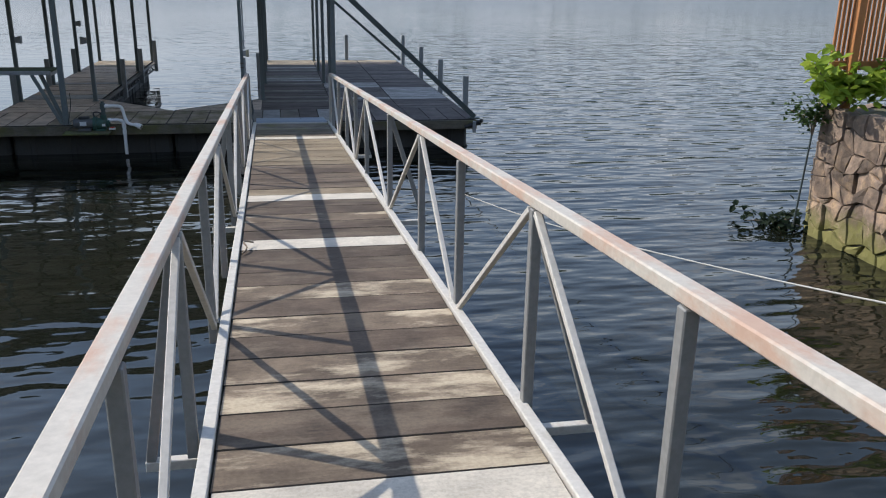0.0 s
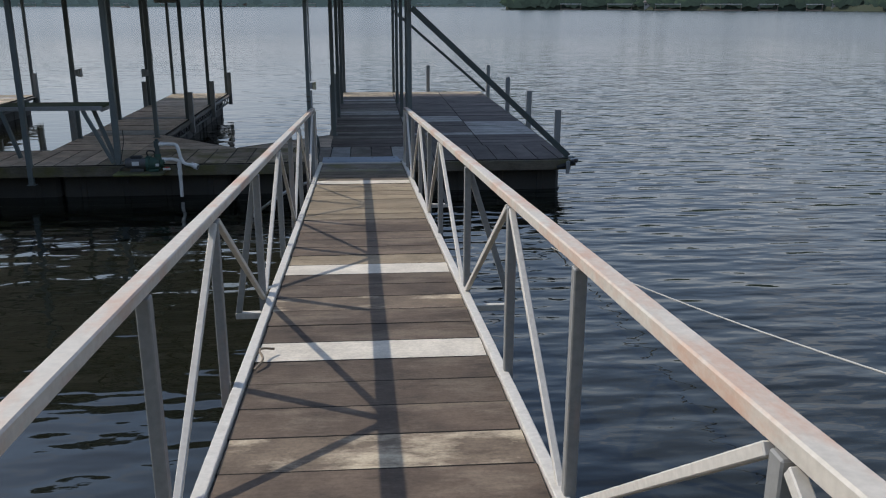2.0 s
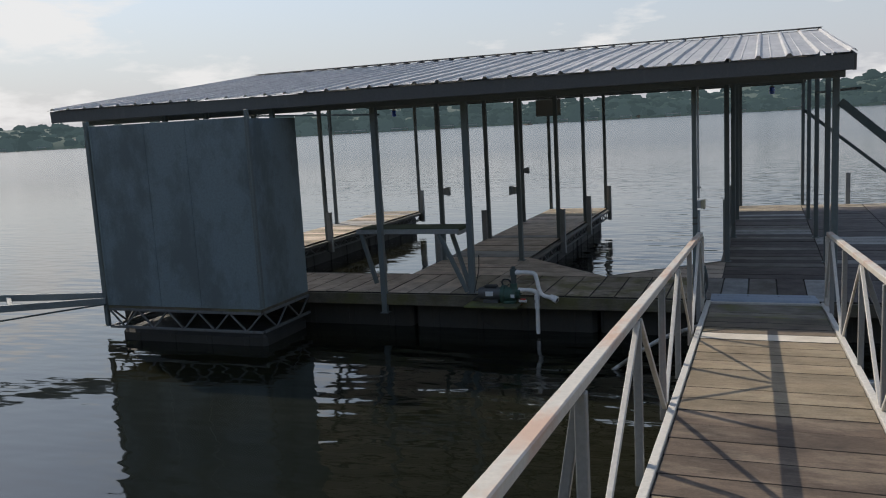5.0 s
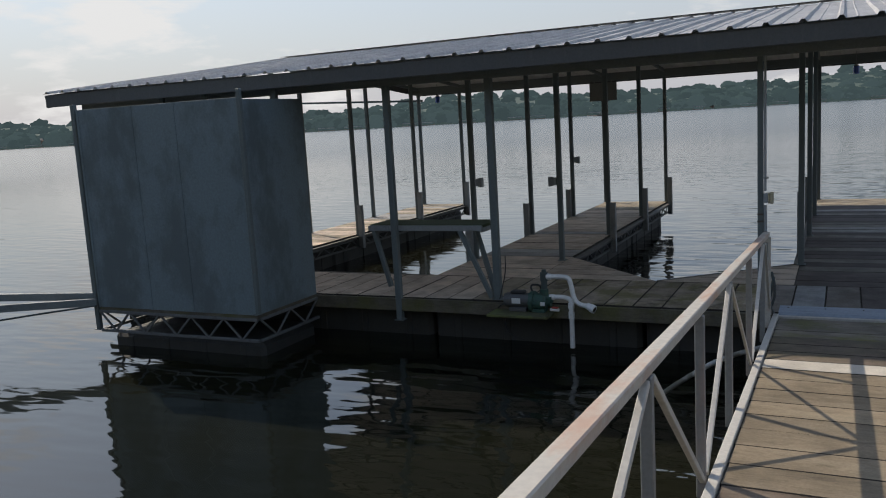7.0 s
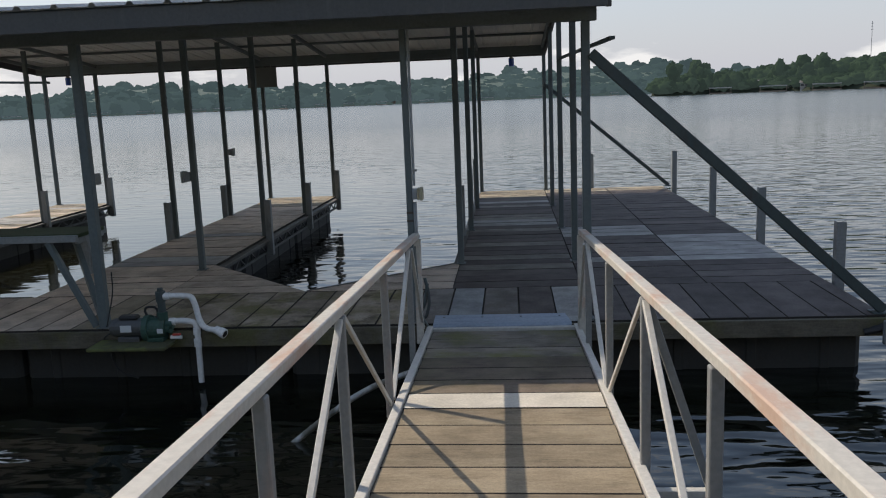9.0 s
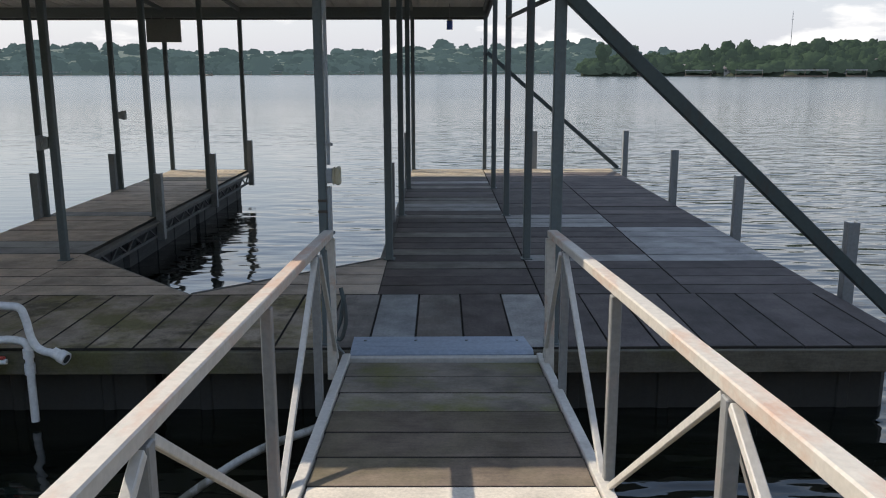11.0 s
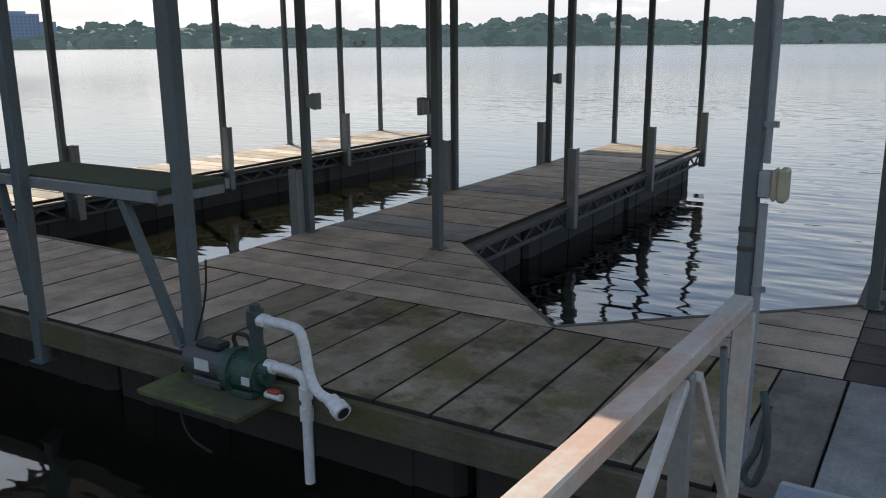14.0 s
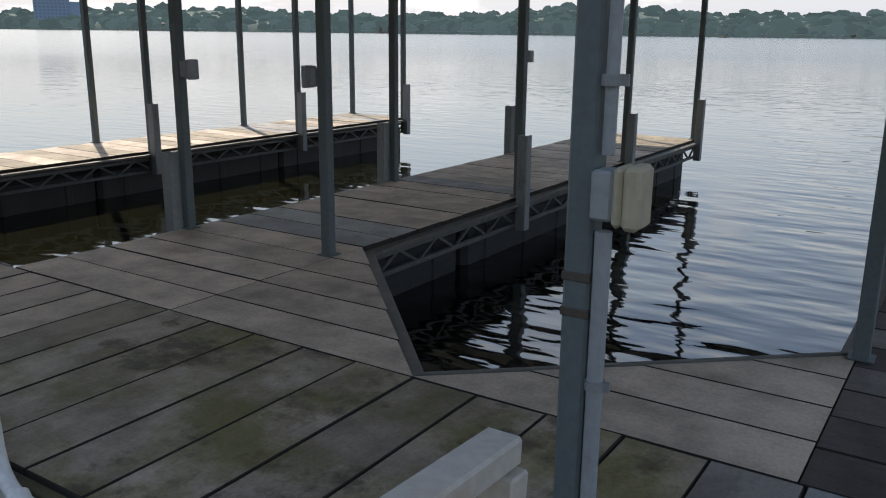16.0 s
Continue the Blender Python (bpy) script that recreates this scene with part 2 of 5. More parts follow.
m_bench = painted("green_felted_top", (0.055, 0.075, 0.035), (0.10, 0.085, 0.05), amount=0.6, rough=0.9, scale=4.0, streak=(1, 1, 1))
m_trim = painted("dark_edge_trim", (0.13, 0.122, 0.11), (0.22, 0.21, 0.2), amount=0.5, rough=0.6, scale=8.0)
m_rope = surface("grey_rope", (0.42, 0.41, 0.38), 0.9)[0]
m_hose = surface("grey_hose", (0.48, 0.49, 0.48), 0.5)[0]
m_sign = painted("grey_sign_board", (0.20, 0.21, 0.20), (0.15, 0.15, 0.14), amount=0.4, rough=0.6)
m_blue = surface("blue_lantern_glass", (0.04, 0.10, 0.45), 0.25)[0]
m_fence = painted("orange_stained_fence", (0.44, 0.19, 0.065), (0.30, 0.13, 0.05), amount=0.5, rough=0.6)
m_twig = surface("dry_twig", (0.22, 0.17, 0.12), 0.9)[0]


def roof_metal():
    m, nt, b = surface("weathered_roof_sheet", (0.42, 0.43, 0.43), 0.42, 0.25)
    p = world_coords(nt, (1.2, 0.35, 0.35))
    n1 = noise_tex(nt, p, 4.0, 8.0, 0.7)
    n2 = noise_tex(nt, world_coords(nt, (1, 1, 1)), 25.0, 5.0, 0.7)
    col = ramp(nt, n1, [(0.30, (0.19, 0.185, 0.18)), (0.52, (0.37, 0.362, 0.352)), (0.72, (0.55, 0.54, 0.52))])
    col = mix(nt, 0.3, col, ramp(nt, n2, [(0.35, (0.2, 0.2, 0.2)), (0.6, (0.7, 0.7, 0.7))]))
    nt.links.new(col, b.inputs["Base Color"])
    nt.links.new(ramp(nt, n1, [(0.3, (0.5,) * 3), (0.7, (0.7,) * 3)]), b.inputs["Roughness"])
    return m


m_roof = roof_metal()
m_roof_under = painted("bare_sheet_underside", (0.78, 0.78, 0.77), (0.55, 0.53, 0.50), amount=0.5, rough=0.55, scale=3.0, streak=(1, 0.4, 1))


def water_material():
    m, nt, b = surface("lake_water", (0.010, 0.014, 0.010), 0.05)
    b.inputs["IOR"].default_value = 1.5
    b.inputs["Specular IOR Level"].default_value = 0.5
    g = nt.nodes.new("ShaderNodeNewGeometry")
    murk = noise_tex(nt, world_coords(nt, (1, 1, 1)), 0.18, 3.0, 0.5)
    col = ramp(nt, murk, [(0.35, (0.007, 0.009, 0.007)), (0.65, (0.014, 0.014, 0.007))])
    nt.links.new(col, b.inputs["Base Color"])
    swell = noise_tex(nt, world_coords(nt, (0.5, 1.3, 1)), 0.8, 1.0, 0.4)
    chop = noise_tex(nt, world_coords(nt, (0.75, 1.9, 1)), 1.9, 1.6, 0.45)
    fine = noise_tex(nt, world_coords(nt, (1.0, 1.7, 1)), 7.0, 2.0, 0.5)
    b1 = node(nt, "ShaderNodeBump", Strength=1.0, Distance=0.06)
    b2 = node(nt, "ShaderNodeBump", Strength=1.0, Distance=0.055)
    b3 = node(nt, "ShaderNodeBump", Strength=1.0, Distance=0.0015)
    ln = nt.nodes.new("ShaderNodeVectorMath")
    ln.operation = "LENGTH"
    nt.links.new(g.outputs["Position"], ln.inputs[0])
    calm = node(nt, "ShaderNodeMapRange")
    for key, val in (("From Min", 14.0), ("From Max", 60.0), ("To Min", 1.0), ("To Max", 0.20)):
        calm.inputs[key].default_value = val
    nt.links.new(ln.outputs["Value"], calm.inputs["Value"])
    sx = nt.nodes.new("ShaderNodeSeparateXYZ")
    nt.links.new(g.outputs["Position"], sx.inputs["Vector"])
    lee = node(nt, "ShaderNodeMapRange")
    for key, val in (("From Min", -3.5), ("From Max", 3.0), ("To Min", 0.34), ("To Max", 0.95)):
        lee.inputs[key].default_value = val
    nt.links.new(sx.outputs["X"], lee.inputs["Value"])
    both = nt.nodes.new("ShaderNodeMath")
    both.operation = "MULTIPLY"
    nt.links.new(calm.outputs["Result"], both.inputs[0])
    shift = nt.nodes.new("ShaderNodeMath")
    shift.operation = "ADD"
    shift.inputs[1].default_value = 6.4
    nt.links.new(sx.outputs["X"], shift.inputs[0])
    aside = nt.nodes.new("ShaderNodeMath")
    aside.operation = "ABSOLUTE"
    nt.links.new(shift.outputs["Value"], aside.inputs[0])
    slip = node(nt, "ShaderNodeMapRange")
    for key, val in (("From Min", 1.5), ("From Max", 3.0), ("To Min", 0.55), ("To Max", 1.0)):
        slip.inputs[key].default_value = val
    nt.links.new(aside.outputs["Value"], slip.inputs["Value"])
    quiet = nt.nodes.new("ShaderNodeMath")
    quiet.operation = "MULTIPLY"
    nt.links.new(lee.outputs["Result"], quiet.inputs[0])
    nt.links.new(slip.outputs["Result"], quiet.inputs[1])
    lake = node(nt, "ShaderNodeMapRange")
    for key, val in (("From Min", 23.0), ("From Max", 40.0), ("To Min", 0.0), ("To Max", 0.6)):
        lake.inputs[key].default_value = val
    nt.links.new(sx.outputs["Y"], lake.inputs["Value"])
    most = nt.nodes.new("ShaderNodeMath")
    most.operation = "MAXIMUM"
    nt.links.new(quiet.outputs["Value"], most.inputs[0])
    nt.links.new(lake.outputs["Result"], most.inputs[1])
    nt.links.new(most.outputs["Value"], both.inputs[1])
    far_rough = node(nt, "ShaderNodeMapRange")
    for key, val in (("From Min", 18.0), ("From Max", 90.0), ("To Min", 0.04), ("To Max", 0.20)):
        far_rough.inputs[key].default_value = val
    nt.links.new(ln.outputs["Value"], far_rough.inputs["Value"])
    nt.links.new(far_rough.outputs["Result"], b.inputs["Roughness"])
    for bb in (b1, b2, b3):
        nt.links.new(both.outputs["Value"], bb.inputs["Strength"])
    nt.links.new(swell, b1.inputs["Height"])
    nt.links.new(chop, b2.inputs["Height"])
    nt.links.new(fine, b3.inputs["Height"])
    nt.links.new(b1.outputs["Normal"], b2.inputs["Normal"])
    nt.links.new(b2.outputs["Normal"], b3.inputs["Normal"])
    nt.links.new(b3.outputs["Normal"], b.inputs["Normal"])
    return m


m_water = water_material()


def stone_material():
    m, nt, b = surface("rough_wall_stone", (0.28, 0.22, 0.17), 0.85)
    p = world_coords(nt, (1, 1, 1))
    n = noise_tex(nt, p, 6.0, 8.0, 0.7)
    col = ramp(nt, n, [(0.3, (0.085, 0.065, 0.05)), (0.52, (0.21, 0.155, 0.115)), (0.72, (0.42, 0.29, 0.17))])
    col = vary(nt, col, 0.5, 1.4)
    sep = nt.nodes.new("ShaderNodeSeparateXYZ")
    g = nt.nodes.new("ShaderNodeNewGeometry")
    nt.links.new(g.outputs["Position"], sep.inputs["Vector"])
    wob = nt.nodes.new("ShaderNodeMath")
    wob.operation = "MULTIPLY_ADD"
    nt.links.new(n, wob.inputs[0])
    wob.inputs[1].default_value = 0.9
    nt.links.new(sep.outputs["Z"], wob.inputs[2])
    algae = ramp(nt, wob.outputs["Value"], [(0.70, (0.9,) * 3), (1.0, (0, 0, 0))])
    col = mix(nt, algae, col, (0.20, 0.19, 0.055))
    nt.links.new(col, b.inputs["Base Color"])
    bump(nt, b, n, 0.8, 0.03)
    return m


m_stone = stone_material()
m_mortar = painted("wall_mortar", (0.13, 0.115, 0.10), (0.09, 0.08, 0.06), amount=0.6, rough=0.95)


def leaf_material(name, a, c, dapple=0.0, haze_glow=None):
    m, nt, b = surface(name, a, 0.6)
    g = nt.nodes.new("ShaderNodeNewGeometry")
    col = ramp(nt, g.outputs["Random Per Island"], [(0.0, a), (1.0, c)])
    if dapple:
        spots_fac = noise_tex(nt, world_coords(nt, (1, 1, 1)), dapple, 4.0, 0.6)
        col = mix(nt, 0.55, col, ramp(nt, spots_fac, [(0.35, (0.35, 0.35, 0.35)), (0.65, (1.15, 1.15, 1.15))]), "MULTIPLY")
    nt.links.new(col, b.inputs["Base Color"])
    b.inputs["Specular IOR Level"].default_value = 0.15
    # Distance haze put into emission, varied from clump to clump.
    if haze_glow:
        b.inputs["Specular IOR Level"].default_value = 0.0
        air = ramp(nt, g.outputs["Random Per Island"], [(0.0, tuple(v * 0.80 for v in haze_glow)), (1.0, tuple(v * 1.15 for v in haze_glow))])
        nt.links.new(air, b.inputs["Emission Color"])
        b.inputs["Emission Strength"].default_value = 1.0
    tr = nt.nodes.new("ShaderNodeBsdfTranslucent")
    nt.links.new(col, tr.inputs["Color"])
    mx = node(nt, "ShaderNodeMixShader", Fac=0.0 if haze_glow else 0.45)
    nt.links.new(b.outputs["BSDF"], mx.inputs[1])
    nt.links.new(tr.outputs["BSDF"], mx.inputs[2])
    nt.links.new(mx.outputs["Shader"], nt.nodes["Material Output"].inputs["Surface"])
    return m


m_leaf = leaf_material("bush_leaf", (0.17, 0.27, 0.025), (0.40, 0.50, 0.07))
m_trail = leaf_material("trailing_leaf", (0.035, 0.065, 0.025), (0.08, 0.13, 0.04))
m_weed = leaf_material("dark_weed", (0.02, 0.035, 0.02), (0.04, 0.055, 0.03))
# Last colour of both woods is painted haze, glowing without any lamp.
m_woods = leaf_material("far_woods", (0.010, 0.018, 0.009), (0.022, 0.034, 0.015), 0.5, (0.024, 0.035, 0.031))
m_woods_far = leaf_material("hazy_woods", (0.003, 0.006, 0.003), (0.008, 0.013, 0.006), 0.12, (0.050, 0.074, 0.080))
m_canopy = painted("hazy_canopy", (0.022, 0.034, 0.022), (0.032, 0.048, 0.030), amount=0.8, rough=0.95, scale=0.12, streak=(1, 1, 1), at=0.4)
# Canopy shell glows grey-blue: aerial haze painted in as emission.
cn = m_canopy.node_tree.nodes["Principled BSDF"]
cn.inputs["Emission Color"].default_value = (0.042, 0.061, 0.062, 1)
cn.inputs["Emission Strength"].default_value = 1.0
m_ground = painted("shore_earth", (0.10, 0.105, 0.05), (0.14, 0.115, 0.08), amount=0.8, rough=0.95, scale=1.2, streak=(1, 1, 1), at=0.45)
m_farland = painted("far_shore_bank", (0.09, 0.105, 0.085), (0.15, 0.13, 0.10), amount=0.6, rough=0.95, scale=0.05, streak=(1, 1, 1))
m_pointland = painted("wooded_bank", (0.030, 0.040, 0.024), (0.07, 0.065, 0.045), amount=0.7, rough=0.95, scale=0.08, streak=(1, 1, 1))
m_house = surface("pale_house_wall", (0.36, 0.35, 0.33), 0.7)[0]
m_houseb = surface("brown_house_wall", (0.22, 0.17, 0.13), 0.7)[0]
m_houseroof = surface("grey_house_roof", (0.13, 0.12, 0.12), 0.8)[0]
m_glass = surface("dark_window_glass", (0.05, 0.06, 0.07), 0.15)[0]
# Window tone paled towards the wall: haze put into the base colour.
m_hotel_glass = surface("hazy_tower_window", (0.17, 0.225, 0.30), 0.4)[0]
m_hotel = surface("blue_grey_tower_wall", (0.26, 0.33, 0.42), 0.7)[0]
m_concrete = painted("grey_concrete", (0.30, 0.29, 0.27), (0.2, 0.19, 0.17), amount=0.6, rough=0.9, scale=3.0, streak=(1, 1, 1))


# ---------------------------------------------------------------- builders
def mesh_of(name, bm, mat, smooth=False):
    me = bpy.data.meshes.new(name)
    bm.normal_update()
    bm.to_mesh(me)
    bm.free()
    if smooth:
        for p in me.polygons:
            p.use_smooth = True
    me.materials.append(mat)
    return me


def part(name, bm, mat, parent=None, label="", smooth=False):
    ob = new(name, mesh_of(name, bm, mat, smooth))
    if parent:
        ob.parent = parent
    if label:
        ob["label"] = label
    return ob


def thing(name, label, category, group="", kind="", at=(0, 0, 0), rz=0.0):
    ob = new(name)
    ob.matrix_world = pose(*at, 0, 0, rz)
    return tagged(ob, label, category, group, kind)


def box(bm, lo, hi, bevel=0.0, m=None):
    """A box between two corners, bevelled, added to bm."""
    b2 = bmesh.new()
    bmesh.ops.create_cube(b2, size=1.0)
    s = [max(h - l, 1e-4) for l, h in zip(lo, hi)]
    for v in b2.verts:
        v.co = Vector([l + (c + 0.5) * k for l, c, k in zip(lo, v.co, s)])
    if bevel > 0:
        bmesh.ops.bevel(b2, geom=list(b2.edges), offset=min(bevel, min(s) * 0.45), segments=1, affect="EDGES")
    add(bm, b2, m)


def add(bm, b2, m=None):
    """Moves the contents of b2 into bm."""
    if m is not None:
        b2.transform(m)
    me = bpy.data.meshes.new("tmp")
    b2.to_mesh(me)
    b2.free()
    bm.from_mesh(me)
    bpy.data.meshes.remove(me)


def cubebm(lo, hi, bevel=0.0):
    bm = bmesh.new()
    box(bm, lo, hi, bevel)
    return bm


def beam_between(bm, a, c, w, h, bevel=0.004, roll=0.0):
    """A square tube from a to c."""
    a, c = Vector(a), Vector(c)
    d = c - a
    b2 = bmesh.new()
    box(b2, (-w / 2, -h / 2, 0), (w / 2, h / 2, d.length), bevel)
    up = "Y" if abs(d.normalized().z) > 0.05 or abs(d.y) < abs(d.x) else "X"
    q = d.to_track_quat("Z", up)
    add(bm, b2, Matrix.Translation(a) @ q.to_matrix().to_4x4() @ Matrix.Rotation(roll, 4, "Z"))


def cyl(bm, a, c, r, seg=14, r2=None):
    a, c = Vector(a), Vector(c)
    d = c - a
    b2 = bmesh.new()
    bmesh.ops.create_cone(b2, cap_ends=True, segments=seg, radius1=r, radius2=r if r2 is None else r2, depth=d.length)
    add(bm, b2, Matrix.Translation((a + c) / 2) @ d.to_track_quat("Z", "Y").to_matrix().to_4x4())


def pipe(name, points, r, mat, parent=None, label="", res=3):
    """A round pipe or rope through points."""
    cu = bpy.data.curves.new(name, "CURVE")
    cu.dimensions = "3D"
    cu.bevel_depth, cu.bevel_resolution, cu.resolution_u = r, res, 6
    sp = cu.splines.new("BEZIER")
    sp.bezier_points.add(len(points) - 1)
    for bp, p in zip(sp.bezier_points, points):
        bp.co = p
        bp.handle_left_type = bp.handle_right_type = "AUTO"
    ob = bpy.data.objects.new(name, cu)
    dg = bpy.context.evaluated_depsgraph_get()
    scene.collection.objects.link(ob)
    dg.update()
    me = bpy.data.meshes.new_from_object(ob.evaluated_get(dg))
    bpy.data.objects.remove(ob)
    me.materials.clear()
    me.materials.append(mat)
    for p in me.polygons:
        p.use_smooth = True
    o = new(name, me)
    if parent:
        o.parent = parent
    if label:
        o["label"] = label
    return o


BOARDS = {}


def board(parent, x, y, z, length, width, mat, along="x", thick=0.038, gap=0.008, name="plank"):
    """One deck board centred on x, y, with its top at z."""
    key = (round(length, 3), round(width, 3), thick, mat.name)
    if key not in BOARDS:
        l, w = length / 2 - gap / 2, width / 2 - gap / 2
        me = mesh_of("plank", cubebm((-l, -w, -thick), (l, w, 0), 0.004), mat)
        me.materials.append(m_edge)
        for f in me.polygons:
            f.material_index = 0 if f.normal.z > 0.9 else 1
        BOARDS[key] = me
    ob = new(name, BOARDS[key])
    ob.parent = parent
    jit = random.uniform(-0.0025, 0.0025)
    ob.matrix_basis = pose(x, y, z + jit, random.uniform(-0.3, 0.3), random.uniform(-0.1, 0.1), (0 if along == "x" else 90) + random.uniform(-0.15, 0.15))
    return ob


# ---------------------------------------------------------------- water and land
bm = bmesh.new()
for ring in ((-4000, -4000, 4000, 4000),):
    x0, y0, x1, y1 = ring
    bm.faces.new([bm.verts.new(p) for p in ((x0, y0, W), (x1, y0, W), (x1, y1, W), (x0, y1, W))])
tagged(part("water", bm, m_water), "dark rippled lake water reflecting a hazy sky", "water", kind="structure")
bm = bmesh.new()
bm.faces.new([bm.verts.new(p) for p in ((-4000, -4000, -3), (4000, -4000, -3), (4000, 4000, -3), (-4000, 4000, -3))])
tagged(part("ground", bm, m_ground), "muddy lake bed under the water", "ground", kind="structure")


def bank():
    """The near shore behind the start of the walk: an unseen sloping grassy bank, raised to block light."""
    bm = bmesh.new()
    nx, ny = 60, 16
    grid = []
    for j in range(ny):
        row = []
        for i in range(nx):
            x = -45 + 90 * i / (nx - 1)
            s = j / (ny - 1)
            edge = -3.2 + (0.06 * max(0, -x - 4) ** 1.35) + 0.5 * math.sin(x * 0.6)
            if x > 7:
                edge = min(edge + (x - 7) * 3.0, 5.0)
            y = edge - s * 40
            # Made-up height: the hillside darkens faces turned towards the start.
            z = -0.35 + 2.0 * min(1, s * 9) + 15.0 * s + 0.12 * noise.noise(Vector((x * 0.5, y * 0.5, 0)))
            row.append(bm.verts.new((x, y, z)))
        grid.append(row)
    for j in range(ny - 1):
        for i in range(nx - 1):
            bm.faces.new((grid[j][i], grid[j + 1][i], grid[j + 1][i + 1], grid[j][i + 1]))
    tagged(part("near_bank", bm, m_ground, smooth=True), "unseen grassy earth bank, raised to block light from behind", "bank", kind="structure")


bank()


def clump(rad, seedn, squash=0.8):
    b2 = bmesh.new()
    bmesh.ops.create_icosphere(b2, subdivisions=3, radius=rad)
    for v in b2.verts:
        q = v.co / rad + Vector((seedn * 7.3, 0, 0))
        v.co *= 1 + 0.40 * noise.noise(q * 1.7) + 0.30 * noise.noise(q * 4.1) + 0.16 * noise.noise(q * 9.0)
        v.co.z *= squash
    return b2


def clump_kit(count, rad):
    kit = []
    for k in range(count):
        b2 = clump(rad, k + 1, 0.9)
        kit.append((np.array([v.co[:] for v in b2.verts]), [[v.index for v in f.verts] for f in b2.faces]))
        b2.free()
    return kit


KIT = clump_kit(6, 1.0)


def woods(name, label, mat, spots):
    """Many tree crowns joined into one far wood: each spot is x, y, z, radius, height."""
    verts, faces, base = [], [], 0
    for x, y, z, r, hgt in spots:
        v, f = random.choice(KIT)
        a = random.uniform(0, 6.28)
        c, s = math.cos(a), math.sin(a)
        p = np.empty_like(v)
        p[:, 0] = x + r * (v[:, 0] * c - v[:, 1] * s)
        p[:, 1] = y + r * (v[:, 0] * s + v[:, 1] * c)
        p[:, 2] = z + hgt * v[:, 2]
        verts.extend(map(tuple, p))
        faces.extend([tuple(i + base for i in q) for q in f])
        base += len(v)
    me = bpy.data.meshes.new(name)
    me.from_pydata(verts, [], faces)
    me.materials.append(mat)
    for q in me.polygons:
        q.use_smooth = True
    return tagged(new(name, me), label, "woods", kind="stuff")


def polar(az, dist):
    a = radians(az)
    return dist * math.sin(a), dist * math.cos(a)


def shore_dist(az):
    d = 900 + 60 * math.sin(az * 0.09) + 25 * math.sin(az * 0.31 + 1)
    if az < -40:
        d += (-40 - az) * 9
    return d


def hill(az):
    h = 17 + 8 * noise.noise(Vector((az * 0.07, 3.1, 0))) + 4 * noise.noise(Vector((az * 0.25, 0.4, 0)))
    return h + (9 if -2 < az < 12 else 0)


def far_land(name, label, az0, az1, dist, height, depth=160, canopy=5.0):
    bm = bmesh.new()
    n = 90
    cols = []
    for i in range(n + 1):
        az = az0 + (az1 - az0) * i / n
        row = []
        for k, (dd, hh) in enumerate(((0, -1.0), (3, 1.2), (depth * 0.06, 1.8 + canopy), (depth * 0.25, 3.0 + canopy + height(az) * 0.2), (depth, height(az) + canopy), (depth * 3, height(az) * 0.8))):
            x, y = polar(az, dist(az) + dd)
            row.append(bm.verts.new((x, y, W + hh)))
        cols.append(row)
    for i in range(n):
        for k in range(5):
            bm.faces.new((cols[i][k], cols[i + 1][k], cols[i + 1][k + 1], cols[i][k + 1]))
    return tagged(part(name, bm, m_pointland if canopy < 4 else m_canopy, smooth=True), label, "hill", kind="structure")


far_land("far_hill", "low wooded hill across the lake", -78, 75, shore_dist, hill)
spots = []
for i in range(4600):
    az = random.uniform(-78, 75)
    k = random.random()
    dd = 6 + 190 * k * k
    x, y = polar(az, shore_dist(az) + dd)
    q = dd / 160
    base = (7.0 + q * 4 * hill(az) * 0.2) if q < 0.25 else (8 + hill(az) * (0.2 + 0.8 * (q - 0.25) / 0.75) - 3 * min(1, (q - 0.25) / 0.75))
    base -= 2.5
    size = 1.0 + 0.5 * noise.noise(Vector((az * 0.9, dd * 0.02, 5.0)))
    r = random.uniform(3.0, 9.5) * size
    hgt = random.uniform(0.55, 1.0) * r
    spots.append((x, y, W + base + hgt * 0.1, r, hgt))
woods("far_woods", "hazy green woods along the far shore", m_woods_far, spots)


def pen_dist(az):
    return 470 - 2.2 * (az - 9) + 14 * math.sin(az * 0.5)


def pen_hill(az):
    return 2.5 + 0.42 * max(0, az - 9) if az < 26 else 9.6 + 0.1 * (az - 26)


far_land("wooded_point", "low wooded point reaching into the lake", 9.3, 70, pen_dist, pen_hill, 60, 0.0)
spots = []
for i in range(1500):
    az = 9.5 + 60 * random.random() ** 1.4
    dd = 3 + 74 * random.random() ** 1.3
    x, y = polar(az, pen_dist(az) + dd)
    r = random.uniform(1.8, 5.0)
    hgt = random.uniform(2.6, 5.4) * (0.62 + 0.38 * min(1.0, max(0.0, az - 9.5) / 4.0))
    if 14.5 < az < 22 and dd < 22:
        hgt *= 0.55
    spots.append((x, y, W + 2 + pen_hill(az) * min(1, dd / 60) + hgt * 0.55, r, hgt))
for i in range(60):
    az = random.choice((10.6, 12.0, 12.4, 17.0, 18.4, 19.4, 23.5)) + random.uniform(-0.25, 0.25)
    x, y = polar(az, pen_dist(az) + random.uniform(15, 30))
    spots.append((x, y, W + random.uniform(8, 15), random.uniform(1.8, 3.2), random.uniform(2.2, 4.5)))
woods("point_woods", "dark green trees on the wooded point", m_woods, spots)


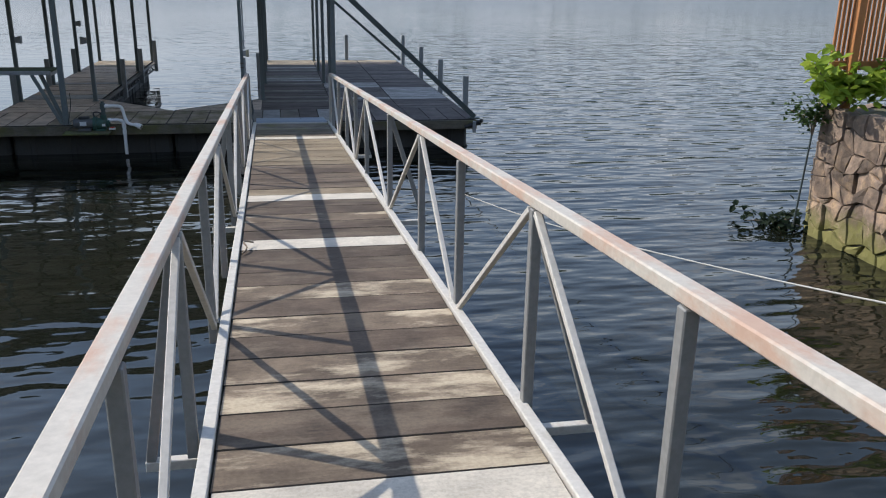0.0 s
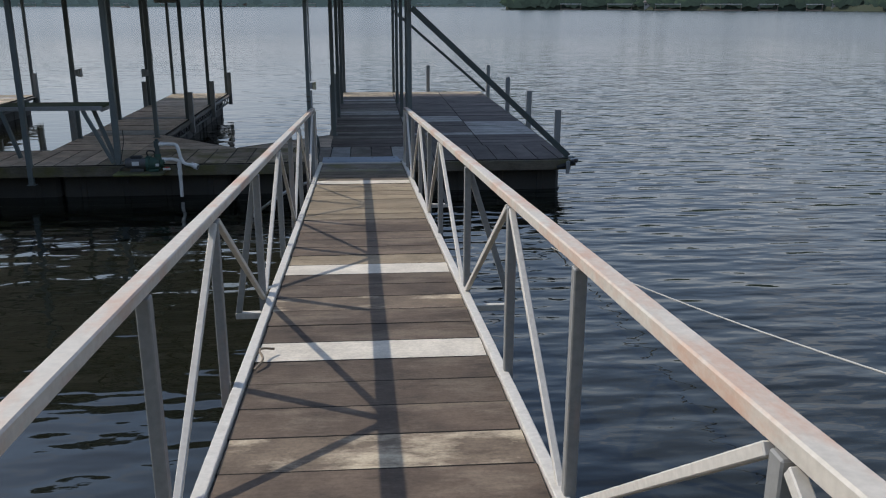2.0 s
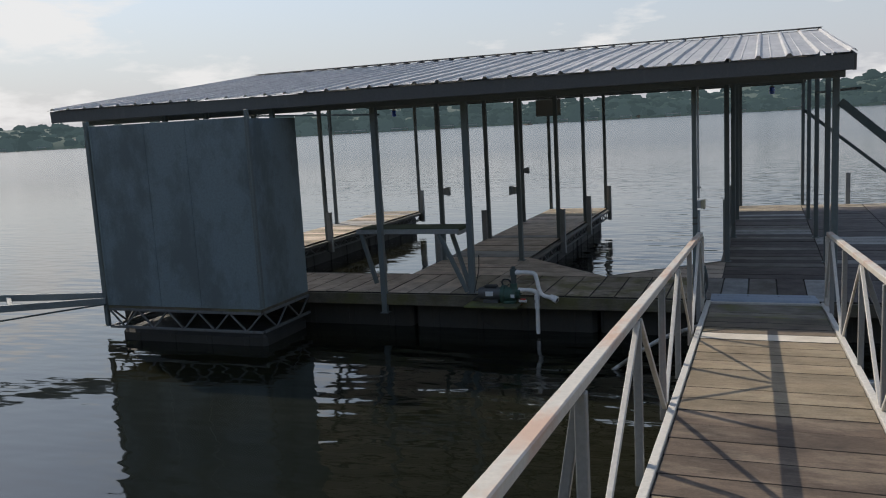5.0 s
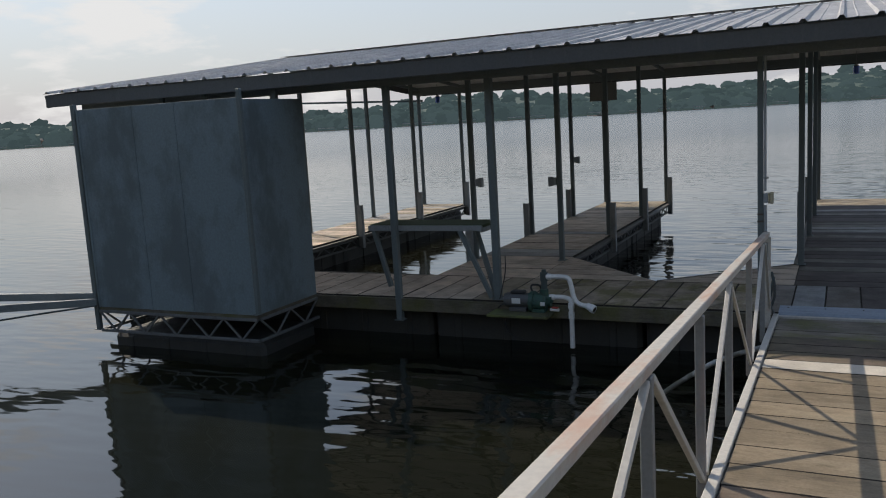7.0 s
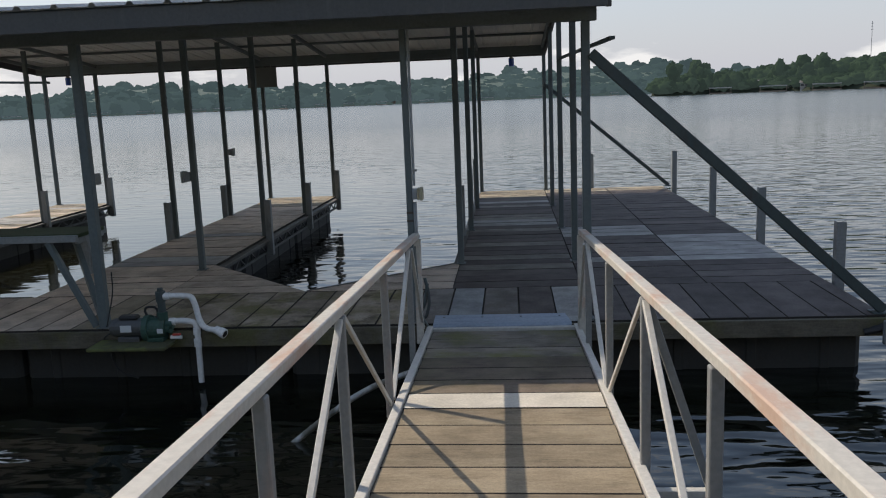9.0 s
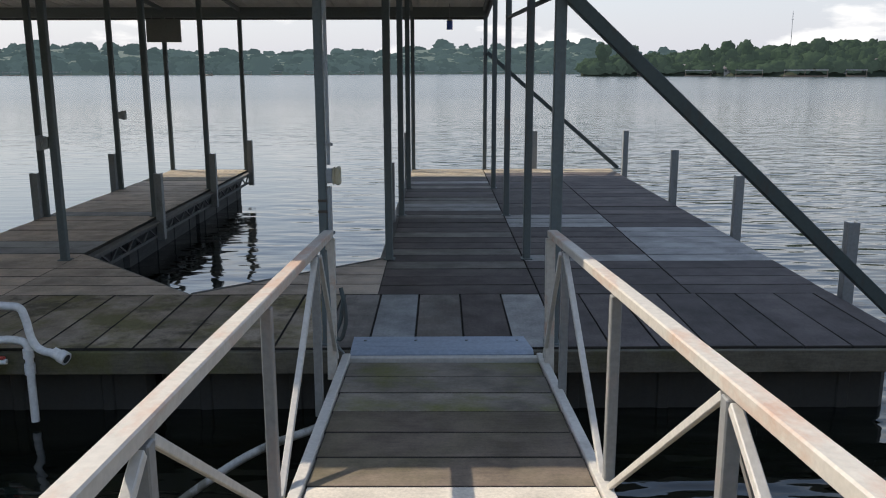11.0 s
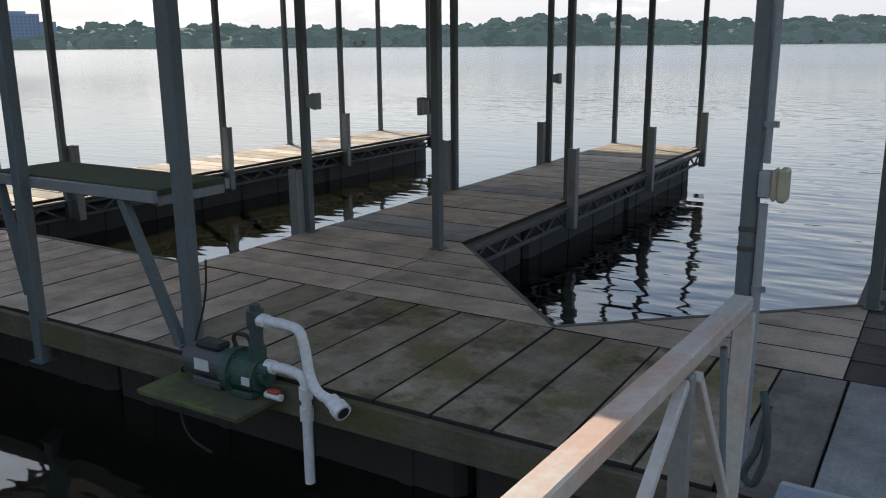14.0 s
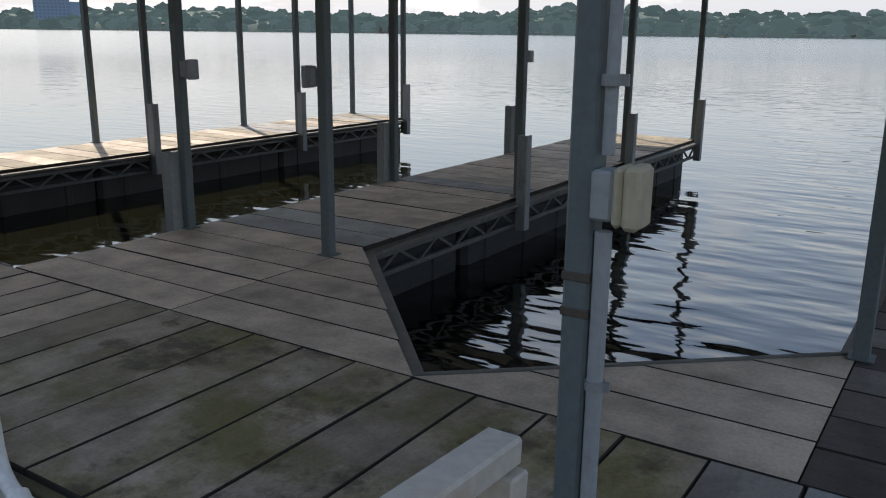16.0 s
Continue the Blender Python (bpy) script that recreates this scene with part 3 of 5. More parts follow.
def house(az, dist, w, d, h, wall_mat, roof_mat, lift=2.0, label="small lakeside house with a grey roof"):
    x, y = polar(az, dist)
    ob = thing("house", label, "house", "lakeside houses", at=(x, y, W + lift), rz=-az + random.uniform(-20, 20))
    part("wall", cubebm((-w / 2, -d / 2, -2), (w / 2, d / 2, h)), wall_mat, ob)
    bm = bmesh.new()
    o = 0.5
    v = [bm.verts.new(p) for p in ((-w / 2 - o, -d / 2 - o, h), (w / 2 + o, -d / 2 - o, h), (w / 2 + o, d / 2 + o, h), (-w / 2 - o, d / 2 + o, h), (-w / 2 - o, 0, h + d * 0.28), (w / 2 + o, 0, h + d * 0.28))]
    for f in ((0, 1, 5, 4), (2, 3, 4, 5), (0, 4, 3), (1, 2, 5), (3, 2, 1, 0)):
        bm.faces.new([v[i] for i in f])
    part("roof", bm, roof_mat, ob)
    n = max(2, int(w // 3.2))
    for k in range(n):
        cx = -w / 2 + (k + 0.5) * w / n
        part("window", cubebm((cx - 0.7, -d / 2 - 0.06, h * 0.3), (cx + 0.7, -d / 2 + 0.02, h * 0.75)), m_glass, ob)
    return ob


for az, dd, w, h, lift, mw in ((15.6, 14, 16, 4.5, 2.0, m_houseb), (17.6, 10, 7, 4, 1.6, m_house), (18.4, 8, 6, 3.6, 1.5, m_house), (20.3, 12, 15, 4.2, 2.0, m_houseb),
                                (24.6, 10, 12, 3.4, 1.8, m_house), (26.8, 14, 15, 6.5, 2.6, m_house), (29.5, 10, 9, 4, 2.0, m_house)):
    house(az, pen_dist(az) + dd * 0.7, w * 0.62, 5, h * 0.62, mw, m_houseroof, lift)
for az in (-44, -36, -31.5, -25, -22.4, -14.5, -8.2, -3.0, 1.5, 6.0, -50):
    house(az + random.uniform(-0.6, 0.6), shore_dist(az) + random.uniform(8, 18), random.uniform(9, 18), 8, random.uniform(3.5, 6), random.choice((m_house, m_houseb, m_houseb)), m_houseroof, 2.0)


def boathouse(az, dist, w):
    x, y = polar(az, dist)
    ob = thing("boathouse", "low covered boat dock with a pale roof", "boathouse", "far boat docks", at=(x, y, W), rz=-az)
    part("roof", cubebm((-w / 2, -4, 2.6), (w / 2, 4, 3.1)), m_house, ob)
    part("deck", cubebm((-w / 2, -4, -0.2), (w / 2, 4, 0.5)), m_houseb, ob)
    for sx in (-1, 1):
        for sy in (-1, 1):
            part("post", cubebm((sx * (w / 2 - 0.3) - 0.12, sy * 3.7 - 0.12, 0.5), (sx * (w / 2 - 0.3) + 0.12, sy * 3.7 + 0.12, 2.6)), m_houseb, ob)


for k in range(26):
    az = -56 + 64 * (k + random.random() * 0.7) / 26
    boathouse(az, shore_dist(az) - random.uniform(3, 14), random.uniform(8, 20))
for az in (13.5, 16.6, 19.6, 22.2, 23.4, 25.6, 28.2):
    boathouse(az, pen_dist(az) - random.uniform(2, 7), random.uniform(7, 13))

# distant tower block with its rows of windows
hx, hy = polar(-56.8, shore_dist(-56.8) + 40)
hotel = thing("tower_block", "hazy blue-grey tower block above the far shore", "building", at=(hx, hy, W + 2), rz=57.8)
part("wall", cubebm((-20, -10, 0), (20, 10, 40), 0.4), m_hotel, hotel)
part("side_wing", cubebm((20, -9, 0), (38, 9, 31), 0.4), m_hotel, hotel)
part("roof", cubebm((-14, -6, 40), (6, 6, 43)), m_hotel, hotel)
for fl in range(9):
    for k in range(9):
        part("window", cubebm((-18.5 + k * 4.4, -10.15, 4 + fl * 3.9), (-16.0 + k * 4.4, -9.95, 6.2 + fl * 3.9)), m_hotel_glass, hotel)
for az, hh in ((22.0, 42), (2.8, 40)):
    mx, my = polar(az, 700 if az > 9 else shore_dist(az) + 150)
    mast = thing("radio_mast", "thin grey lattice radio mast on the hill", "mast", at=(mx, my, W))
    bm = bmesh.new()
    cyl(bm, (0, 0, 0), (0, 0, hh + 4), 0.28, 6, 0.14)
    part("pole", bm, m_galv, mast)
    for k in range(3):
        bm = bmesh.new()
        beam_between(bm, (-0.7, 0, hh - 2 + k * 2.2), (0.7, 0, hh - 2 + k * 2.2), 0.15, 0.3)
        part("antenna", bm, m_galv, mast)

# speedboat far out
bx, by = polar(-14.8, 640)
boat = thing("speedboat", "small dark speedboat far out on the lake", "boat", at=(bx, by, W), rz=80)
bm = bmesh.new()
box(bm, (-1.1, -3.2, 0.0), (1.1, 3.0, 0.9), 0.35)
part("hull", bm, m_houseb, boat)
part("windscreen", cubebm((-0.8, -0.3, 0.9), (0.8, 0.2, 1.4), 0.08), m_glass, boat)
part("canopy", cubebm((-0.9, -1.6, 1.7), (0.9, 0.1, 1.8), 0.04), m_house, boat)


# ---------------------------------------------------------------- gangway
GX, GY, GZ = 0.31, 13.22, 0.625     # dock end of the gangway, centre of its deck
SLOPE, SKEW, GLEN = 0.067, -0.0100, 16.5


def gpt(u, s, h=0.0):
    """A place on the gangway: u across, s metres from the dock end, h above its deck."""
    return Vector((GX + u - SKEW * s, GY - s, GZ + SLOPE * s + h))




gangway = thing("gangway", "sloping gangway with wooden planks and white-painted truss rails", "gangway")
half = 0.585
UPRIGHTS = {-1: (12.4, 11.12, 9.80, 8.63, 7.42, 5.95, 4.40, 3.19, 1.96, 0.75, -0.5, -1.72, -2.9),
            1: (12.5, 11.3, 10.05, 8.84, 7.73, 5.97, 4.43, 3.26, 1.97, 0.77, -0.5, -1.72, -2.9)}
RAIL_U = {-1: -0.688, 1: 0.648}     # handrails, across from the middle of the deck
RAIL_H = {-1: (0.797, 0.0005), 1: (0.795, 0.0045)}      # and above it: at the dock, rise a metre


for sx in (-1, 1):
    bm = bmesh.new()
    beam_between(bm, gpt(sx * (half + 0.025), 0.0, -0.035), gpt(sx * (half + 0.025), GLEN, -0.035), 0.05, 0.11)
    part("curb_rail", bm, m_curb, gangway)
    RU, (RH, rise), ups = RAIL_U[sx], RAIL_H[sx], UPRIGHTS[sx]
    PU = RU - sx * 0.014
    reach = 0.16 if sx < 0 else 0.30
    bm = bmesh.new()
    beam_between(bm, gpt(RU, 0.12, RH + 0.005), gpt(RU, GLEN, RH + 0.005 + rise * GLEN), 0.060, 0.044, 0.005)
    part("handrail", bm, m_rail, gangway)
    for k, y in enumerate(ups):
        s = GY - y
        top = RH + rise * s
        bm = bmesh.new()
        beam_between(bm, gpt(PU, s, -0.10), gpt(PU, s, top - 0.02), 0.042, 0.045, 0.004)
        part("upright", bm, m_upright, gangway)
        if k % 2 == 0:
            for j in (k - 1, k + 1):
                if not 0 <= j < len(ups):
                    continue
                ds = (GY - ups[j]) - s
                bm = bmesh.new()
                beam_between(bm, gpt(PU - sx * 0.008, s + ds * 0.03, top - 0.03), gpt(PU - sx * 0.012, s + ds * 0.96, 0.0), 0.018 if (k == 2 and j == 1) else 0.027, 0.027, 0.003)
                part("diagonal", bm, m_curb, gangway)
        if k in ((5, 8, 11) if sx < 0 else (2, 5, 8, 11)):
            bm = bmesh.new()
            beam_between(bm, gpt(PU + sx * 0.015, s - 0.03, top - 0.05), gpt(PU + sx * reach, s - 0.03, -0.12), 0.038, 0.038, 0.003)
            part("outrigger_brace", bm, m_upright, gangway)
            bm = bmesh.new()
            beam_between(bm, gpt(sx * half, s - 0.03, -0.14), gpt(PU + sx * (reach + 0.02), s - 0.03, -0.14), 0.042, 0.042, 0.003)
            part("outrigger", bm, m_curb, gangway)
    bm = bmesh.new()
    beam_between(bm, gpt(PU, 0.22, -0.08), gpt(PU, 0.145, RH - 0.02), 0.055, 0.050, 0.004)
    part("end_post", bm, m_rail, gangway)
    bm = bmesh.new()
    beam_between(bm, gpt(PU - sx * 0.02, 0.16, 0.04), gpt(PU - sx * 0.02, GY - ups[0] - 0.03, RH - 0.03), 0.024, 0.028, 0.003)
    part("diagonal", bm, m_curb, gangway)
    bm = bmesh.new()
    beam_between(bm, gpt(sx * 0.45, 0.2, -0.17), gpt(sx * 0.45, GLEN, -0.17), 0.08, 0.16)
    part("stringer", bm, m_brace, gangway)
bm = bmesh.new()
beam_between(bm, gpt(0, 0.2, -0.13), gpt(0, GLEN, -0.13), 0.24, 0.10)
part("stringer", bm, m_brace, gangway)
bm = bmesh.new()
beam_between(bm, gpt(-half, 0.035, -0.02), gpt(half, 0.035, -0.02), 0.05, 0.055)
part("end_beam", bm, m_curb, gangway)

tilt_x = -math.degrees(math.atan(SLOPE))
edges = [6.44 + 0.302 * k for k in range(0, 23)]
edges = [e for e in edges if e < 13.1] + [13.155]
low = [6.44 - 0.2906 * k for k in range(1, 33)]
edges = sorted(low) + edges
for i in range(len(edges) - 1):
    y0, y1 = edges[i], edges[i + 1]
    if y1 - y0 < 0.1:
        continue
    yc = (y0 + y1) / 2
    if abs(yc - 6.59) < 0.1 or abs(yc - 4.84) < 0.15 or abs(yc - 11.12) < 0.15 or abs(yc - 1.36) < 0.1:
        mat = m_plank_white
    elif yc > 11.2:
        mat = m_plank_moss if yc > 12.2 else m_plank_brown
    elif 8.5 < yc < 11 or 6.7 < yc < 7.05:
        mat = m_plank_pale
    elif any(abs(yc - v) < 0.13 for v in (1.75, 2.26, 2.55, 3.1, 3.7, 5.75)):
        mat = m_plank_worn
    else:
        mat = m_plank
    s = GY - yc
    p = gpt(0, s, 0)
    ob = board(gangway, p.x, p.y, p.z, 2 * half - 0.004, y1 - y0, mat, "x", 0.045, 0.005)
    ob.matrix_basis = pose(p.x, p.y, p.z + random.uniform(-0.002, 0.002), tilt_x + random.uniform(-0.35, 0.35), 0, math.degrees(SKEW) + random.uniform(-0.25, 0.25))

# bridging plate at the foot of the gangway
plate = thing("ramp_plate", "worn blue-grey metal bridging plate at the gangway end", "plate")
bm = bmesh.new()
prof = [(13.235, 0.600), (13.235, 0.632), (13.27, 0.650), (13.50, 0.664), (13.575, 0.640), (13.60, 0.609), (13.60, 0.603), (13.52, 0.603)]
left = [bm.verts.new((-0.28, y, z)) for y, z in prof]
right = [bm.verts.new((0.88 - 0.5 * max(0.0, y - 13.42), y, z)) for y, z in prof]
for k in range(len(prof)):
    j = (k + 1) % len(prof)
    bm.faces.new((left[k], left[j], right[j], right[k]))
bm.faces.new(left[::-1])
bm.faces.new(right)
bmesh.ops.recalc_face_normals(bm, faces=bm.faces)
part("plate_sheet", bm, m_plate, plate)
for k in range(4):
    bm = bmesh.new()
    cyl(bm, (-0.2 + k * 0.33, 13.43, 0.655), (-0.2 + k * 0.33, 13.43, 0.664), 0.010, 8)
    part("bolt", bm, m_galv, plate)

# ---------------------------------------------------------------- dock decks
deck = thing("dock_deck", "grey weathered dock deck of wide wooden boards", "deck", kind="structure")
Y0, Y1 = 13.47, 14.82
XR, XL = 3.50, -9.42
JOINTS = [XR, 3.34, 3.02, 2.70, 2.38, 2.06, 1.74, 1.42, 1.10, 0.78, 0.45, 0.12, -0.19, -0.50]
while JOINTS[-1] - 0.31 > XL:
    JOINTS.append(JOINTS[-1] - 0.31)
for xb, xa in zip(JOINTS, JOINTS[1:]):
    xc = (xa + xb) / 2
    if xc > 1.15:
        mat = m_deck_dark
    elif xc > 0.8:
        mat = m_deck_light
    elif xc > 0.5:
        mat = m_deck_dark
    elif xc > 0.15:
        mat = m_deck_mid
    elif xc > -0.15:
        mat = m_deck_grey
    elif xc > -0.45:
        mat = m_deck_mid
    elif -3.2 < xc < -0.55:
        mat = m_deck_moss
    elif -3.55 < xc < -3.2:
        mat = m_deck_tan_sun
    else:
        mat = m_deck
    board(deck, xc, (Y0 + Y1) / 2, D, Y1 - Y0, xb - xa, mat, "y")
XA, XB, XC = -0.22, 1.10, 2.34


def cross_boards(x0, x1, y0, y1, pick, step=0.302):
    n = round((y1 - y0) / step)
    for k in range(n):
        a = y0 + (y1 - y0) * k / n
        c = y0 + (y1 - y0) * (k + 1) / n
        board(deck, (x0 + x1) / 2, (a + c) / 2, D, x1 - x0, c - a, pick((a + c) / 2), "x")


def pick_main(y):
    if abs(y - 16.35) < 0.16 or abs(y - 19.4) < 0.3 or abs(y - 21.8) < 0.16:
        return m_deck_light if y > 17 else m_deck_mid
    # Sunlit far end, painted in with the tan boards.
    if y > 22.6:
        return m_deck_tan_sun
    return m_deck_dark if random.random() < 0.7 else m_deck_mid


def pick_right_a(y):
    if abs(y - 16.25) < 0.16 or 17.8 < y < 18.75:
        return m_deck_light
    return m_deck_tan_sun if y > 23.2 else m_deck_dark


def pick_right_b(y):
    if 16.05 < y < 17.78:
        return m_deck_light
    return m_deck_tan_sun if y > 23.2 else m_deck_dark


YE = 23.86
# Added unseen dark sheets that keep bright water out of the board gaps.
part("joist_bed", cubebm((XL + 0.06, Y0 + 0.06, D - 0.10), (XR - 0.06, Y1 - 0.03, D - 0.055), 0.004), m_rim, deck)
part("joist_bed", cubebm((XA + 0.06, Y1 - 0.026, D - 0.10), (XR - 0.06, YE - 0.06, D - 0.055), 0.004), m_rim, deck)
cross_boards(XA, XB, Y1, YE, pick_main)
cross_boards(XB, XC, Y1, YE, pick_right_a)
cross_boards(XC, XR, Y1, YE, pick_right_b)


def pick_finger(y):
    if 16.4 < y < 17.0 or abs(y - 19.0) < 0.17:
        return m_deck_light
    return m_deck_tan_sun if y > 22.3 else m_deck


FL, FR = -4.70, -3.28
cross_boards(FL, FR, Y1, YE, pick_finger, 0.323)
# Left finger: its sunlit look is carried by tan board colour.
cross_boards(-9.42, -8.22, Y1, YE, lambda y: random.choice((m_deck_tan_sun, m_deck_tan_sun, m_deck_light, m_deck)))


def gusset(corner, ax, ay, steps):
    """Triangle of boards in an inner corner of the dock; boards run along x."""
    cx, cy = corner
    for k in range(steps):
        a, c = k / steps, (k + 1) / steps
        bm = bmesh.new()
        g = 0.007
        pts = [(cx, cy + ay * a + g), (cx + ax * (1 - a), cy + ay * a + g), (cx + ax * (1 - c) + 0.001 * ax, cy + ay * c - g), (cx, cy + ay * c - g)]
        if k == steps - 1:
            pts = pts[:2] + [pts[3]]
        if ax < 0:
            pts = pts[::-1]
        top = [bm.verts.new((x, y, D)) for x, y in pts]
        f = bm.faces.new(top)
        r = bmesh.ops.extrude_face_region(bm, geom=[f])
        for v in r["geom"]:
            if isinstance(v, bmesh.types.BMVert):
                v.co.z -= 0.038
        bmesh.ops.recalc_face_normals(bm, faces=bm.faces)
        ob = part("plank", bm, m_deck, deck)
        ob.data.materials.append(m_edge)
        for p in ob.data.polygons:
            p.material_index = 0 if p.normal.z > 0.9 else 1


gusset((FR, Y1), 1.53, 1.60, 5)
gusset((XA, Y1), -1.53, 1.36, 4)


def rim(name, pts, parent, mat=m_rim, top=0.585, depth=0.15, w=0.045):
    for a, c in zip(pts, pts[1:]):
        bm = bmesh.new()
        beam_between(bm, (*a, top - depth / 2), (*c, top - depth / 2), w, depth, 0.004)
        part(name, bm, mat, parent)


rim("rim_board", [(XL, Y0 - 0.025), (XR + 0.02, Y0 - 0.025)], deck)
rim("rim_board", [(XR + 0.03, Y0 - 0.025), (XR + 0.03, YE)], deck)
rim("rim_board", [(XA, YE + 0.025), (XR, YE + 0.025)], deck)
rim("edge_trim", [(FR + 0.03, YE), (FR + 0.03, Y1 + 1.60), (FR + 1.53, Y1 + 0.03), (XA - 0.03, Y1 + 1.36), (XA - 0.03, YE)], deck, m_trim, 0.607, 0.105, 0.025)
rim("edge_trim", [(FL - 0.03, YE), (FL - 0.03, Y1), (-8.2, Y1 + 0.03), (-8.19, YE)], deck, m_trim, 0.607, 0.105, 0.025)
rim("edge_trim", [(FL, YE + 0.02), (FR, YE + 0.02)], deck, m_galv, 0.60, 0.09, 0.03)
rim("edge_trim", [(-9.42, YE + 0.02), (-8.2, YE + 0.02)], deck, m_galv, 0.60, 0.09, 0.03)


def truss(a, c, top, bottom, step, name="truss_girder", label="galvanised steel truss frame under the dock edge"):
    a, c = Vector(a), Vector(c)
    ob = thing(name, label, "frame", "dock frames")
    d = c - a
    n = max(1, round(d.length / step))
    for z, nm in ((top, "chord"), (bottom, "chord")):
        bm = bmesh.new()
        beam_between(bm, (*a, z), (*c, z), 0.035, 0.035, 0.003)
        part(nm, bm, m_truss, ob)
    for k in range(n):
        p, q = a + d * (k / n), a + d * ((k + 1) / n)
        mid = (p + q) / 2
        for s, e in ((p, mid), (mid, q)):
            zs, ze = (top, bottom) if s is p else (bottom, top)
            bm = bmesh.new()
            beam_between(bm, (*s, zs), (*e, ze), 0.022, 0.022, 0.002)
            part("web", bm, m_truss, ob)
    return ob


truss((FR + 0.0, Y1 + 1.5), (FR + 0.0, YE - 0.05), 0.50, 0.36, 0.50)
truss((-8.24, Y1 + 0.1), (-8.24, YE - 0.05), 0.50, 0.36, 0.50)
truss((XA + 0.04, Y1 + 1.5), (XA + 0.04, YE - 0.05), 0.50, 0.36, 0.50)


def float_block(x0, y0, x1, y1, mat=None, top=0.30):
    """A moulded float with raised ribs round it."""
    ob = thing("dock_float", "black plastic float under the dock", "float", "dock floats")
    part("shell", cubebm((x0, y0, -0.3), (x1, y1, top), 0.05), mat or m_float, ob)
    along_y = (y1 - y0) > (x1 - x0)
    length = (y1 - y0) if along_y else (x1 - x0)
    for k in range(4):
        c = length * (k + 0.5) / 4
        lo = (x0 - 0.012, y0 + c - 0.05, -0.25) if along_y else (x0 + c - 0.05, y0 - 0.012, -0.25)
        hi = (x1 + 0.012, y0 + c + 0.05, top - 0.03) if along_y else (x0 + c + 0.05, y1 + 0.012, top - 0.03)
        part("rib", cubebm(lo, hi, 0.015), mat or m_float, ob)


for k in range(3):
    y = 15.0 + 3.0 * k
    float_block(FL + 0.08, y, FR - 0.16, y + 2.9, m_floatgrey, 0.44)
    float_block(-9.36, y, -8.42, y + 2.98, m_float, 0.44)
    float_block(XA + 0.12, y, XR - 0.05, y + 2.75)
for k in range(5):
    xa = -9.3 + 2.55 * k
    float_block(xa, Y0 + 0.22, xa + 2.5, Y1 - 0.05, m_float, 0.45)

# ---------------------------------------------------------------- posts and roof
PW = 0.070


def post(x, y, top, z0=D, w=PW, label="slim grey-green painted square steel roof post"):
    ob = thing("roof_post", label, "post", "roof posts", at=(x, y, z0))
    part("tube", cubebm((-w / 2, -w / 2, 0), (w / 2, w / 2, top - z0), 0.006), m_post, ob)
    part("base_plate", cubebm((-w * 0.8, -w * 0.8, 0.001), (w * 0.8, w * 0.8, 0.010), 0.002), m_post, ob)
    return ob


def stake(x, y, z0, z1):
    """U-shaped steel channel that holds the dock."""
    ob = thing("pile_channel", "galvanised steel channel standing at the dock edge", "channel", "pile channels", at=(x, y, z0))
    h = z1 - z0
    part("web", cubebm((-0.045, -0.045, 0), (0.045, -0.035, h), 0.002), m_galv, ob)
    for sx in (-1, 1):
        part("flange", cubebm((sx * 0.040 - 0.005, -0.035, 0), (sx * 0.040 + 0.005, 0.045, h), 0.002), m_galv, ob)
    return ob


rust = painted("rust_band", (0.085, 0.07, 0.055), (0.06, 0.05, 0.042), amount=0.7, rough=0.8, scale=20.0)
TOPS = {16.14: 3.60, 18.66: 3.74, 21.2: 3.66, 23.8: 3.345}
for x, w in ((-0.465, 0.054), (1.04, 0.07), (-3.30, 0.08)):
    post(x, 13.55, 3.10, D, w)
for z in (1.49, 1.56):
    tagged(part("post_band", cubebm((-0.494, 13.521, z), (-0.436, 13.579, z + 0.018), 0.002), rust), "rusty weld band around the dock post", "band", "post bands")
post(-4.54, 13.44, 3.10, 0.32, 0.074)
for y in (16.14, 18.66, 21.2, 23.8):
    for x in (-3.30 if y > 17 else -3.34, FL + 0.03, XA + 0.03 if y > 17 else -0.20, 1.13):
        post(x, y, TOPS[y])
for y in (16.14, 18.66, 21.2, 23.8):
    post(-9.36, y, TOPS[y])
for y, row in ((16.22, 16.14), (18.6, 18.66), (21.15, 21.2), (23.72, 23.8)):
    post(-8.20, y, TOPS[row], 0.35)
for x, ysx in ((FR + 0.085, (18.55, 21.1, 23.68)), (-8.13, (16.3, 18.6, 21.15, 23.72)), (FL - 0.035, (16.06, 18.58, 21.1)), (XA - 0.085, (18.4, 21.2, 23.6))):
    for y in ysx:
        stake(x, y, 0.33, 1.16 if x != XA - 0.085 else 1.3)
for y in (14.82, 17.42, 20.02, 23.2):
    stake(XR + 0.11, y, 0.25, {14.82: 1.19, 17.42: 1.25, 20.02: 1.30, 23.2: 1.35}[y])
stake(2.07, YE + 0.08, 0.2, 1.3)

RX0, RX1 = -9.61, 1.19
RY0, RYM, RY1 = 12.98, 18.62, 24.35
RZ0, RZM, RZ1 = 3.33, 4.03, 3.50
roof = thing("dock_roof", "weathered ribbed metal gable roof over the boat dock", "roof", kind="structure")


